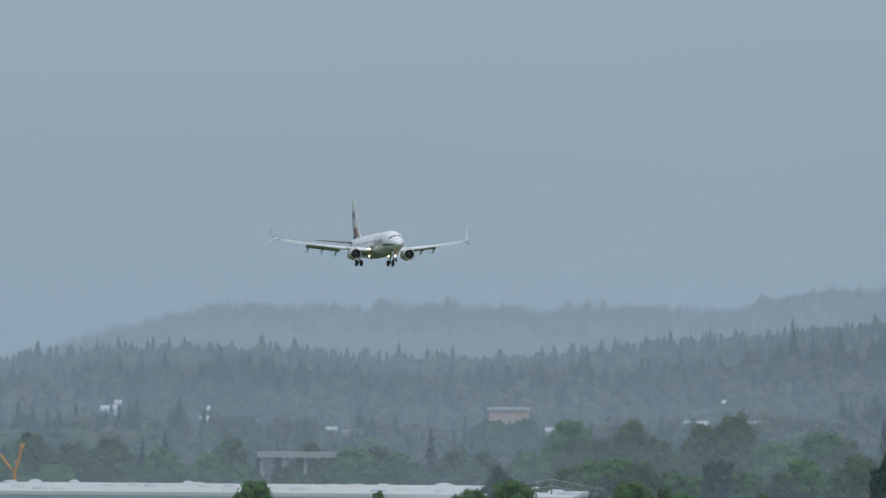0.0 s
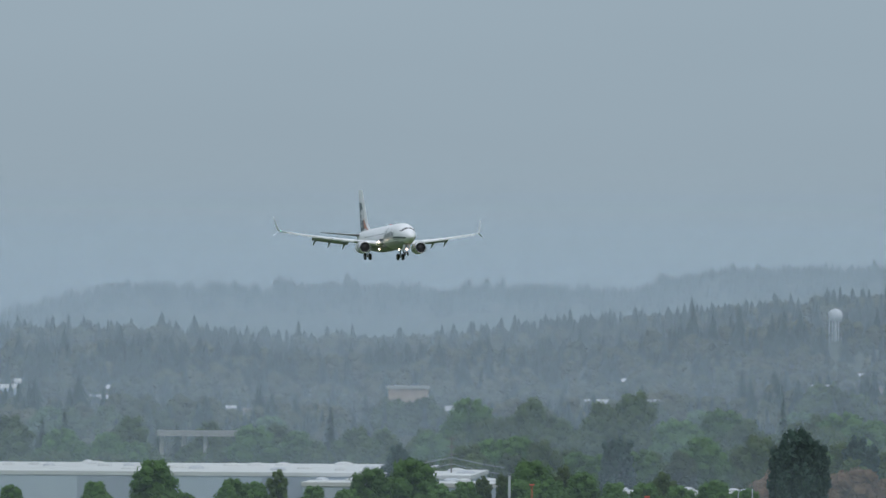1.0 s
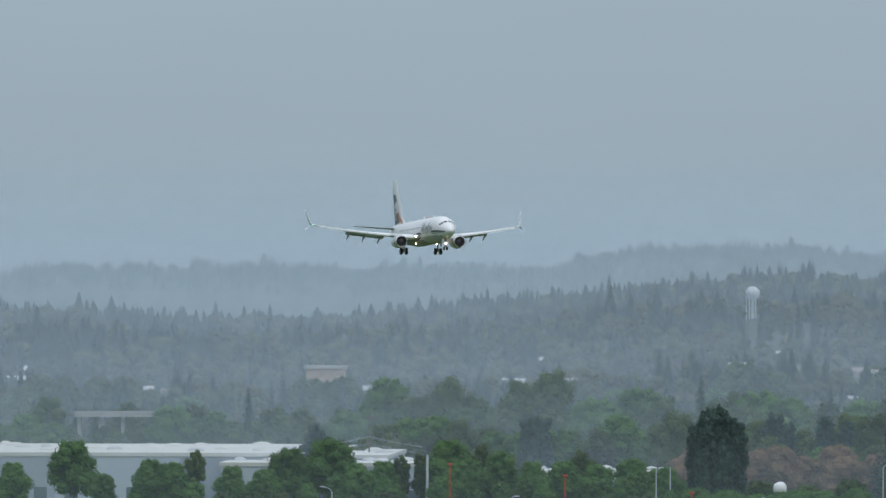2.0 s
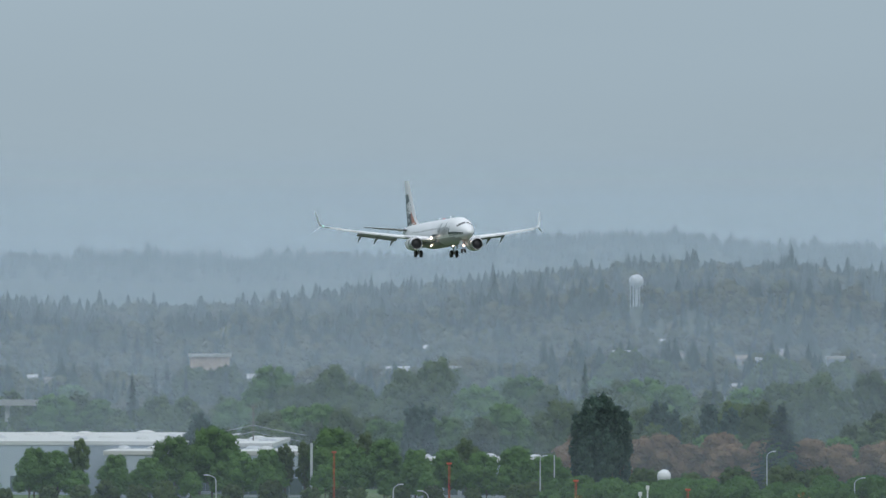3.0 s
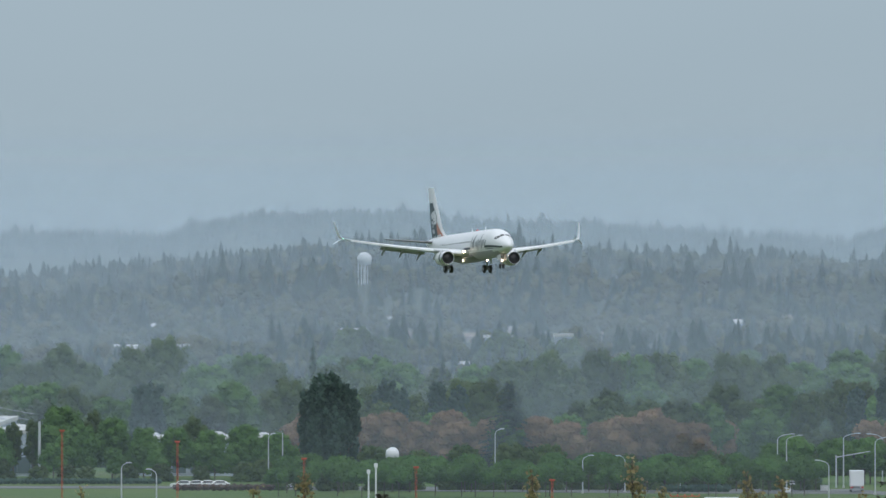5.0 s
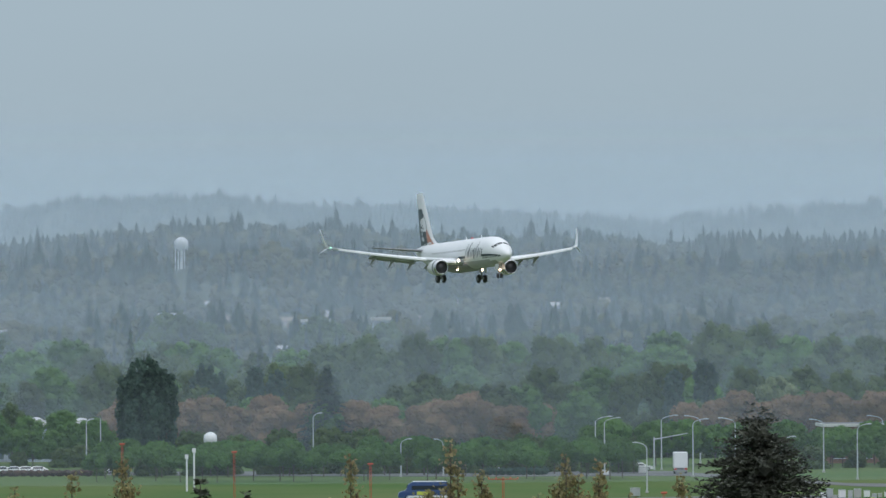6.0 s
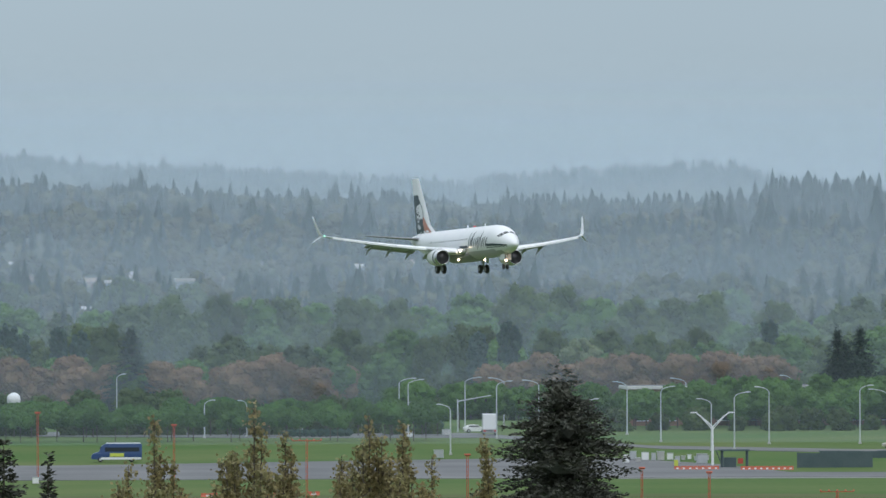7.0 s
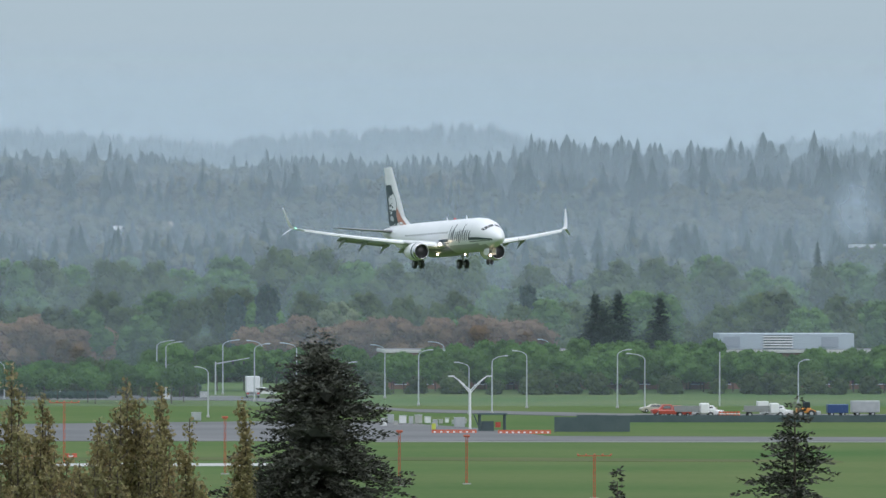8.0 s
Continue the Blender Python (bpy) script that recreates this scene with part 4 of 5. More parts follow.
strip("taxiway", [(-700, 1262, 1352), (20, 1262, 1352), (70, 1262, 1378), (104, 1262, 1392), (118, 1262, 1340), (124, 1262, 1290), (190, 1258, 1280), (600, 1250, 1272)], ASPHALT, 0.05, "worn grey airfield pavement crossing the grass")
strip("service_road", [(-700, 1134, 1146), (60, 1134, 1146), (78, 1136, 1146)], CONCRETE, 0.05, "pale concrete service road in the grass")
strip("pavement_edge", [(96, 1256.5, 1261), (190, 1252.5, 1257), (600, 1244, 1248.5)], EDGE, 0.05, "grey concrete edge of the airfield pavement")
DRYGRASS = material("dry_grass", (0.066, 0.098, 0.034), (0.112, 0.118, 0.052), 0.03, 0.9, fine=0.9, spec=0.1)
strip("verge", [(-700, 1158, 1180), (30, 1158, 1176), (80, 1163, 1176), (110, 1156, 1174), (150, 1150, 1160)], DRYGRASS, 0.03, "dry yellowish grass verge")

# ---- buildings ----
PALEWALL = material("pale_blue_metal_wall", (0.36, 0.42, 0.48), (0.42, 0.48, 0.53), 0.05, 0.6, fine=0.6)
GREYWALL = material("grey_metal_wall", (0.27, 0.31, 0.36), (0.31, 0.35, 0.40), 0.05, 0.6, fine=0.6)
ROOFWHITE = material("white_membrane_roof", (0.60, 0.60, 0.58), (0.48, 0.49, 0.48), 0.03, 0.7, fine=0.25)
BRICK = material("brown_brick", (0.20, 0.11, 0.08), (0.26, 0.15, 0.11), 0.2, 0.85, fine=2.0)
STEEL = material("galvanised_steel", (0.50, 0.52, 0.53), (0.40, 0.42, 0.44), 1.0, 0.45, metal=0.4)
LAMPGREY = material("pale_lamp_post_paint", (0.50, 0.53, 0.54), (0.42, 0.45, 0.46), 1.0, 0.5)
ORANGE = material("orange_red_paint", (0.52, 0.11, 0.05), (0.42, 0.10, 0.06), 0.6, 0.5)
CRANEORANGE = material("orange_machine_paint", (0.62, 0.26, 0.06), (0.52, 0.22, 0.06), 0.6, 0.5)
DARKPANEL = material("dark_green_screen", (0.056, 0.088, 0.096), (0.080, 0.112, 0.120), 0.4, 0.7)
GLASS = material("vehicle_glass", (0.03, 0.04, 0.05), rough=0.08)
CARWHITE = material("white_vehicle_paint", (0.74, 0.75, 0.76), rough=0.3)
CARRED = material("red_vehicle_paint", (0.45, 0.07, 0.045), (0.38, 0.07, 0.05), 1.0, 0.35)
CARBLUE = material("blue_vehicle_paint", (0.035, 0.075, 0.20), (0.045, 0.085, 0.21), 1.0, 0.3)
CARTAN = material("tan_vehicle_paint", (0.46, 0.43, 0.37), rough=0.35)
CARGREY = material("grey_vehicle_paint", (0.24, 0.25, 0.26), (0.3, 0.31, 0.32), 1.0, 0.4)
YELLOW = material("yellow_green_decal", (0.55, 0.60, 0.10), rough=0.4)
TAILRED = material("red_lamp_lens", (0.55, 0.04, 0.03), rough=0.3)


def bx(u, d):
    return u * STEP * d


def warehouse(name, u0, u1, d0, d1, h, label, panels, vents, wall_h=None):
    """Flat white-roofed hall with metal wall panels, parapet and rooftop vents."""
    ob = thing(name, label, "warehouse")
    x0, x1 = bx(u0, d0), bx(u1, d0)
    part("wall", boxes((x0, x1, d0, d1, -0.1, h - 0.9)), PALEWALL, ob, "pale blue-grey metal wall")
    part("roof", boxes((x0 - 0.3, x1 + 0.3, d0 - 0.25, d1 + 0.3, h - 0.9, h), bevel=0.08), ROOFWHITE, ob, "white membrane roof with deep fascia")
    w = (x1 - x0) / panels
    for k in range(panels):
        if k % 3 != 2:
            part("wall_panel", boxes((x0 + k * w + 0.15, x0 + (k + 1) * w - 0.15, d0 - 0.12, d0 + 0.05, 0.2, h - 1.1)), GREYWALL if k % 3 else PALEWALL, ob)
    for k in range(panels * 2):
        xx = x0 + (k + 0.5) * w / 2
        part("dock_door", boxes((xx - 1.3, xx + 1.3, d0 - 0.18, d0, 0.6, 3.8)), DARKPANEL, ob, "dark loading dock door")
    rng = np.random.default_rng(int(h * 100))
    for k in range(vents):
        xx, yy, r = x0 + (x1 - x0) * (k + 0.3 + 0.4 * rng.random()) / vents, d0 + (d1 - d0) * (0.1 + 0.85 * rng.random()), 1.2 + 1.2 * rng.random()
        bm = bmesh.new()
        bmesh.ops.create_uvsphere(bm, u_segments=10, v_segments=6, radius=1.0, matrix=Matrix.Translation((xx, yy, h)) @ Matrix.Diagonal((r, r, 0.75, 1)))
        part("roof_vent", bm, ROOFWHITE if k % 4 else STEEL, ob, "domed rooftop vent")
    return ob


warehouse("warehouse", -1720, -735, 1750, 1905, 10.8, "long white-roofed warehouse with pale blue metal walls", 9, 26)
warehouse("warehouse", -880, -735, 1716, 1748, 9.3, "lower white-roofed annex of the warehouse", 2, 3)
warehouse("warehouse", -725, -585, 1760, 1880, 10.3, "white-roofed warehouse behind leafy trees", 3, 5)
warehouse("warehouse", -650, -505, 1722, 1756, 9.2, "low white-roofed warehouse behind leafy trees", 3, 4)
warehouse("warehouse", -345, -95, 1722, 1750, 7.8, "low white-roofed warehouse behind leafy trees", 4, 4)


def terminal_block():
    """Long brick block with white fascia and a louvred plant room on its roof."""
    ob = thing("brick_building", "long low brown brick building with white fascia and rooftop plant", "building")
    x0, x1 = bx(1200, 1650), bx(2260, 1650)
    part("wall", boxes((x0, x1, 1650, 1666, -0.1, 6.9)), BRICK, ob, "brown brick wall")
    part("fascia", boxes((x0 - 0.6, x1 + 0.6, 1649.2, 1667, 6.9, 7.5), bevel=0.05), ROOFWHITE, ob, "white roof fascia")
    part("roof_deck", boxes((x0 - 0.3, x1 + 0.3, 1649.6, 1666.6, 7.5, 7.52)), ASPHALT, ob, "grey gravel roof")
    for k in range(22):
        xx = x0 + (x1 - x0) * (k + 0.5) / 22
        win = part("window", boxes((xx - 1.2, xx + 1.2, 1649.85, 1650.1, 1.0, 2.8)), GLASS, ob, "dark window")
        part("sill", boxes((xx - 1.3, xx + 1.3, 1649.7, 1649.95, 0.88, 1.0)), WHITE, win)
    p0, p1 = bx(1794, 1655), bx(2036, 1655)
    room = part("plant_room", boxes((p0, p1, 1655, 1665, 7.52, 10.5), bevel=0.06), PALEWALL, ob, "pale metal rooftop plant room")
    a = p0 + (p1 - p0) * 0.33
    b = p0 + (p1 - p0) * 0.54
    # dark plate on the wall stands in for shaded depth behind the blades
    part("louvre_shade_plate", boxes((a, b, 1654.9, 1655.2, 7.7, 10.2)), DARKPANEL, room, "dark plate for the shaded gaps between louvres")
    for k in range(5):
        part("louvre", boxes((a - 0.1, b + 0.1, 1654.6, 1654.95, 7.8 + 0.5 * k, 8.05 + 0.5 * k)), WHITE, room, "white louvre blade")
    for f in (0.03, 0.76):
        q = p0 + (p1 - p0) * f
        part("vent_grille", boxes((q, q + 3.2, 1654.8, 1655.1, 8.0, 9.9)), GREYWALL, room, "grey vent grille")
    return ob


terminal_block()


def house_proto(seed, wall, roof_mat, w, dp, h, label):
    """Small gabled house with door, windows and chimney."""
    ob = thing("house", label, "house", "houses on the hazy slope")
    part("wall", boxes((-w / 2, w / 2, -dp / 2, dp / 2, -1.5, h)), wall, ob)
    bm = bmesh.new()
    r = h + dp * 0.28
    loft(bm, [[(x, -dp / 2 - 0.4, h - 0.1), (x, 0, r), (x, dp / 2 + 0.4, h - 0.1), (x, dp / 2 + 0.4, h + 0.15), (x, 0, r + 0.25), (x, -dp / 2 - 0.4, h + 0.15)] for x in (-w / 2 - 0.4, w / 2 + 0.4)])
    roof = part("roof", bm, roof_mat, ob)
    part("chimney", boxes((w * 0.2, w * 0.2 + 0.7, 0.3, 1.0, r - 1.2, r + 0.9)), BRICK, roof)
    part("door", boxes((-0.5, 0.5, -dp / 2 - 0.08, -dp / 2, 0, 2.05)), BRICK, ob)
    for k in (-0.32, 0.30):
        part("window", boxes((w * k - 0.7, w * k + 0.7, -dp / 2 - 0.06, -dp / 2, 1.0, 2.2)), GLASS, ob)
    return ob


ROOFGREY = material("grey_shingle_roof", (0.30, 0.30, 0.31), (0.38, 0.38, 0.39), 0.4, 0.8, vary=0.4)
ROOFTAN = material("tan_shingle_roof", (0.34, 0.27, 0.22), (0.40, 0.33, 0.28), 0.4, 0.8, vary=0.4)
CREAM = material("cream_wall", (0.44, 0.41, 0.36), (0.38, 0.35, 0.31), 0.3, 0.8, vary=0.25)
HOUSES = [house_proto(1, CREAM, ROOFGREY, 11, 7, 3.2, "cream house with grey shingle roof on the slope"),
          house_proto(2, CREAM, ROOFTAN, 12, 8, 3.4, "cream house with tan shingle roof on the slope"),
          house_proto(3, PALEWALL, ROOFWHITE, 14, 9, 4.5, "pale blue house with white roof on the slope")]


def town():
    used = set()
    for u, d, i, turn in town_places():
        m = at(u, d, terrain(bx(u, d), d), turn)
        if i in used:
            copy_thing(HOUSES[i], m).scale = (0.56, 0.56, 0.56)
        else:
            HOUSES[i].matrix_basis = m
            HOUSES[i].scale = (0.56, 0.56, 0.56)
            used.add(i)


town()


def hall(u, d, w, dp, z0, h, label, wall=None):
    """Flat-roofed town block with a row of windows."""
    ob = thing("town_block", label, "building")
    x = bx(u, d)
    part("wall", boxes((x - w / 2, x + w / 2, d, d + dp, 0.0, z0 + h)), wall or CREAM, ob)
    part("roof", boxes((x - w / 2 - 0.5, x + w / 2 + 0.5, d - 0.5, d + dp + 0.5, z0 + h, z0 + h + 1.0)), ROOFWHITE, ob, "white flat roof")
    for k in range(6):
        xx = x - w / 2 + w * (k + 0.5) / 6
        part("window", boxes((xx - 0.9, xx + 0.9, d - 0.08, d, z0 + h * 0.45, z0 + h * 0.45 + 1.6)), GLASS, ob)
    return ob


hall(-695, 2600, 11.5, 9, 14, 11.5, "tan town block with white roof among trees", ROOFTAN)
hall(298, 2600, 8, 7, 15, 9.6, "pale town block with white roof among trees", PALEWALL)
hall(414, 2610, 5, 6, 15, 10.0, "small white town block among trees", PALEWALL)
hall(42, 2600, 7, 6, 16, 10.6, "white-roofed town block among trees", PALEWALL)
hall(-262, 2580, 3.5, 5, 12, 10.0, "small white-roofed block among trees", PALEWALL)
hall(1632, 2575, 3, 5, 8, 11.0, "small white block among trees", PALEWALL)
hall(2072, 2580, 12, 9, 12, 12.0, "reddish brick town block above the trees", BRICK)


def water_tower():
    d = 3352
    ob = thing("water_tower", "white water tower with rounded tank on tall legs above woods", "water tower", m=at(61, d, 20))
    bm = bmesh.new()
    rings = []
    for r, z in ((0.5, 30.3), (1.7, 30.8), (2.6, 31.9), (2.85, 33.0), (2.6, 34.1), (1.6, 35.1), (0.4, 35.5)):
        rings.append([(r * math.cos(2 * math.pi * i / 20), r * math.sin(2 * math.pi * i / 20), z) for i in range(20)])
    loft(bm, rings)
    part("tank", bm, WHITE, ob, "white rounded tank", True)
    for k in range(6):
        a = 2 * math.pi * k / 6
        bm = bmesh.new()
        tube(bm, (2.6 * math.cos(a), 2.6 * math.sin(a), 0), (2.3 * math.cos(a), 2.3 * math.sin(a), 32), 0.2, 0.18, 6)
        part("leg", bm, WHITE, ob)
    bm = bmesh.new()
    tube(bm, (0, 0, 0), (0, 0, 31), 0.5, 0.5, 10)
    part("riser", bm, WHITE, ob)


water_tower()


def bridge():
    d, z = 2300, 14.4
    ob = thing("overpass", "pale concrete overpass on slim piers beyond the warehouse", "bridge")
    x0, x1 = bx(-1140, d), bx(-945, d)
    part("deck", boxes((x0, x1, d, d + 9, z - 1.0, z)), CONCRETE, ob)
    part("railing", boxes((x0, x1, d - 0.1, d + 0.1, z, z + 0.6)), CONCRETE, ob)
    for k in range(5):
        x = x0 + (x1 - x0) * (k + 0.1) / 5
        part("pier", boxes((x, x + 1.0, d + 2, d + 6, 0, z - 1.0)), CONCRETE, ob)


bridge()

# ---- street furniture ----


def street_lamp(u, d, h, arm, name="street_lamp", label="tall pale street lamp with curved arm"):
    """Tapered post with a bent arm reaching arm metres sideways and a flat lamp head."""
    ob = thing(name, label, "street lamp", "street lamps along the road", at(u, d))
    bm = bmesh.new()
    tube(bm, (0, 0, 0), (0, 0, h - 0.9), 0.14, 0.09, 8)
    part("post", bm, LAMPGREY, ob)
    bm = bmesh.new()
    pts = [(0, 0, h - 0.95), (arm * 0.15, 0, h - 0.5), (arm * 0.5, 0, h - 0.18), (arm, 0, h)]
    for a, b in zip(pts, pts[1:]):
        tube(bm, a, b, 0.075, 0.065, 6)
    part("arm", bm, LAMPGREY, ob)
    s = 1 if arm > 0 else -1
    bm = bmesh.new()
    loft(bm, [[(arm + s * x, -w, h + z0), (arm + s * x, w, h + z0), (arm + s * x, w * 0.8, h + z1), (arm + s * x, -w * 0.8, h + z1)] for x, w, z0, z1 in ((-0.35, 0.08, -0.05, 0.05), (0.1, 0.2, -0.1, 0.1), (0.6, 0.16, -0.06, 0.07))])
    part("lamp_head", bm, LAMPGREY, ob, "flat grey lamp head")
    part("base", boxes((-0.25, 0.25, -0.25, 0.25, 0, 0.35), bevel=0.04), CONCRETE, ob)
    return ob


for row in ((792, 1600, 9.9, 2.6), (808, 1560, 10.2, 2.3), (795, 1590, 5.6, 1.9), (883, 1414, 8.2, -1.7), (909, 1600, 10.0, 2.5), (965, 1537, 10.2, 2.2), (978, 1650, 9.2, -2.4),
            (1040, 1540, 10.3, -2.4), (1123, 1450, 8.4, 1.7), (1197, 1566, 9.6, -2.0), (1257, 1505, 9.6, 1.9), (1302, 1650, 9.0, -2.4), (1347, 1435, 8.6, -1.9), (1388, 1440, 9.6, 2.1),
            (1450, 1483, 9.8, -1.9), (1612, 1483, 10.0, 1.8), (1661, 1478, 9.4, -2.6), (1936, 1520, 7.7, 1.4), (447, 1552, 6.8, 1.4), (522, 1560, 6.6, -1.1), (292, 1680, 9.8, 1.2),
            (-683, 1500, 8.0, -1.5), (-369, 1350, 9.0, 1.0), (-307, 1350, 8.0, -1.1), (-109, 1640, 9.5, 0.8), (1490, 1640, 9.6, -1.6)):
    street_lamp(*row)


def twin_lamp():
    ob = thing("twin_street_lamp", "white twin-armed Y-shaped street lamp beside the pavement", "street lamp", "street lamps along the road", at(1349, 1335))
    bm = bmesh.new()
    tube(bm, (0, 0, 0), (0, 0, 6.1), 0.2, 0.15, 10)
    part("post", bm, WHITE, ob)
    for s in (1, -1):
        for dz in (0.0, -0.45):
            bm = bmesh.new()
            pts = [(0, 0, 5.9 + dz), (s * 0.7, 0, 6.6 + dz * 0.7), (s * 1.7, 0, 7.5 + dz * 0.3), (s * 2.5, 0, 8.05)]
            for a, b in zip(pts, pts[1:]):
                tube(bm, a, b, 0.09, 0.08, 6)
            part("arm", bm, WHITE, ob)
        part("lamp_head", boxes((s * 2.9 - 0.5, s * 2.9 + 0.5, -0.18, 0.18, 8.0, 8.2), bevel=0.05), WHITE, ob)


twin_lamp()


def signal_mast():
    ob = thing("traffic_signal_mast", "grey traffic signal mast with long slanting arm", "traffic signal", m=at(896, 1600))
    bm = bmesh.new()
    tube(bm, (0, 0, 0), (0, 0, 6.0), 0.17, 0.13, 8)
    part("post", bm, LAMPGREY, ob)
    bm = bmesh.new()
    tube(bm, (0, 0, 5.6), (6.2, 0, 6.7), 0.12, 0.07, 8)
    part("arm", bm, LAMPGREY, ob)
    for x in (3.2, 5.2):
        part("signal_head", boxes((x - 0.18, x + 0.18, -0.2, 0.2, 5.5, 6.1), bevel=0.03), BLACK, ob, "black signal head")


signal_mast()


def approach_mast(u, d, h, bar):
    """Red lattice mast of the approach lights, with a short lamp bar on top."""
    ob = thing("approach_light_mast", "slim orange-red approach light mast in the grass", "light mast", "approach light masts", at(u, d))
    bm = bmesh.new()
    for x in (-0.11, 0.11):
        for y in (-0.11, 0.11):
            tube(bm, (x, y, 0), (x, y, h), 0.03, 0.03, 4)
    for k in range(int(h / 0.6)):
        z = k * 0.6
        s = 1 if k % 2 else -1
        tube(bm, (-0.11 * s, -0.11, z), (0.11 * s, -0.11, z + 0.6), 0.02, 0.02, 4)
        tube(bm, (-0.11 * s, 0.11, z), (0.11 * s, 0.11, z + 0.6), 0.02, 0.02, 4)
    part("lattice", bm, ORANGE, ob)
    part("lamp_bar", boxes((-bar, bar, -0.05, 0.05, h, h + 0.1)), ORANGE, ob)
    for k in range(5):
        x = -bar + 2 * bar * k / 4
        bm = bmesh.new()
        tube(bm, (x, 0.05, h + 0.1), (x, -0.12, h + 0.22), 0.09, 0.11, 8)
        part("approach_lamp", bm, ORANGE, ob)
    part("footing", boxes((-0.5, 0.5, -0.5, 0.5, 0, 0.12)), CONCRETE, ob)


for row in ((-474, 1401, 13.1, 0.3), (-270, 1347, 12.1, 0.3), (-46, 1291, 10.4, 0.3), (152, 1246, 9.9, 0.3), (393, 1197, 9.0, 0.3), (628, 1149, 7.9, 1.9), (913, 1098, 7.0, 0.3), (1223, 1050, 6.4, 0.3), (1343, 1056, 5.7, 0.3), (1571, 1000, 4.9, 1.9)):
    approach_mast(*row)


def post(name, u, d, h, r, mat, label, cap=None):
    ob = thing(name, label, name.replace("_", " "), m=at(u, d))
    bm = bmesh.new()
    tube(bm, (0, 0, 0), (0, 0, h), r, r * 0.8, 8)
    part("shaft", bm, mat, ob)
    if cap:
        part("cap", boxes((-cap, cap, -0.2, 0.2, h - 0.5, h + 0.2), bevel=0.04), WHITE, ob)


post("white_post", 68, 1450, 5.9, 0.16, WHITE, "white post at the edge of the grass", 0.3)
post("white_post", 81, 1452, 6.9, 0.16, WHITE, "tall white post at the edge of the grass", 0.3)
post("utility_pole", -514, 1680, 11.3, 0.3, LAMPGREY, "pale bare utility pole by the street trees")
post("utility_pole", 1795, 1500, 9.4, 0.13, LAMPGREY, "pale slim pole behind the parked vehicles")
post("utility_pole", -84, 1645, 9.5, 0.13, LAMPGREY, "pale slim pole beside street trees")


def power_pole():
    d = 1800
    ob = thing("power_pole", "wooden power pole with crossarms above the warehouse", "power pole", m=at(-617, d))
    bm = bmesh.new()
    tube(bm, (0, 0, 0), (0, 0, 17.8), 0.2, 0.13, 8)
    part("pole", bm, BARK, ob)
    for z in (17.2, 15.6, 14.0):
        part("crossarm", boxes((-1.1, 1.1, -0.08, 0.08, z, z + 0.15)), BARK, ob)
    for s in (-1, 1):
        for z in (13.6, 12.2):
            bm = bmesh.new()
            pts = [(s * 11 * k / 6, 0, z - 2.2 * (k / 6) ** 0.8) for k in range(7)]
            for a, b in zip(pts, pts[1:]):
                tube(bm, a, b, 0.035, 0.035, 4)
            part("wire", bm, STEEL, ob, "sagging grey wire")


power_pole()


def radome():
    ob = thing("radome", "white faceted radome ball on a steel mast behind orchard trees", "radome", m=at(110, 1585))
    bm = bmesh.new()
    bmesh.ops.create_icosphere(bm, subdivisions=2, radius=1.3, matrix=Matrix.Translation((0, 0, 6.5)))
    part("ball", bm, WHITE, ob)
    bm = bmesh.new()
    for k in range(4):
        a = math.pi / 4 + k * math.pi / 2
        tube(bm, (1.2 * math.cos(a), 1.2 * math.sin(a), 0), (0.7 * math.cos(a), 0.7 * math.sin(a), 5.4), 0.1, 0.1, 6)
    part("mast", bm, STEEL, ob)
    part("platform", boxes((-1.0, 1.0, -1.0, 1.0, 5.3, 5.5)), STEEL, ob)


radome()


def boom_lift():
    d = 1925
    ob = thing("boom_lift", "orange boom lift with raised folded arms beyond the warehouse", "boom lift", m=at(-1574, d))
    part("chassis", boxes((-1.8, 1.8, -1.2, 1.2, 0.6, 1.9), bevel=0.1), CRANEORANGE, ob)
    for x in (-1.3, 1.3):
        for y in (-1.1, 1.1):
            bm = bmesh.new()
            wheel(bm, x, y, 0.55, 0.55, 0.4)
            part("wheel", bm, BLACK, ob)
    for name, a, b, r in (("mast", (0, 0, 1.8), (0.3, 0, 13.4), 0.5), ("jib", (0.5, 0, 13.0), (1.9, 0, 18.3), 0.32), ("jib", (-0.3, 0, 13.2), (-3.0, 0, 16.6), 0.32), ("strut", (0.2, 0, 14.8), (1.2, 0, 15.6), 0.15)):
        bm = bmesh.new()
        tube(bm, a, b, r, r * 0.75, 4)
        part(name, bm, CRANEORANGE, ob)
    part("basket", boxes((1.5, 2.4, -0.5, 0.5, 18.0, 19.0), bevel=0.05), CRANEORANGE, ob)


boom_lift()

# ---- fences, barriers and hedges ----


def panel_fence(name, u0, u1, d, h, panel, mat, label):
    ob = thing(name, label, "fence")
    x0, x1 = bx(u0, d), bx(u1, d)
    n = max(1, int((x1 - x0) / panel))
    w = (x1 - x0) / n
    for k in range(n):
        part("panel", boxes((x0 + k * w + 0.05, x0 + (k + 1) * w - 0.05, d - 0.03, d + 0.03, 0.08, h - 0.04 * (k % 3))), mat, ob)
        part("post", boxes((x0 + k * w - 0.05, x0 + k * w + 0.05, d - 0.06, d + 0.06, 0, h + 0.1)), DARKPANEL, ob)


panel_fence("screen_fence", 1500, 1635, 1315, 2.3, 1.9, DARKPANEL, "dark green screened construction fence on the pavement")
panel_fence("screen_fence", 1540, 2200, 1376, 1.25, 3.0, DARKPANEL, "low dark screened fence beside parked vehicles")


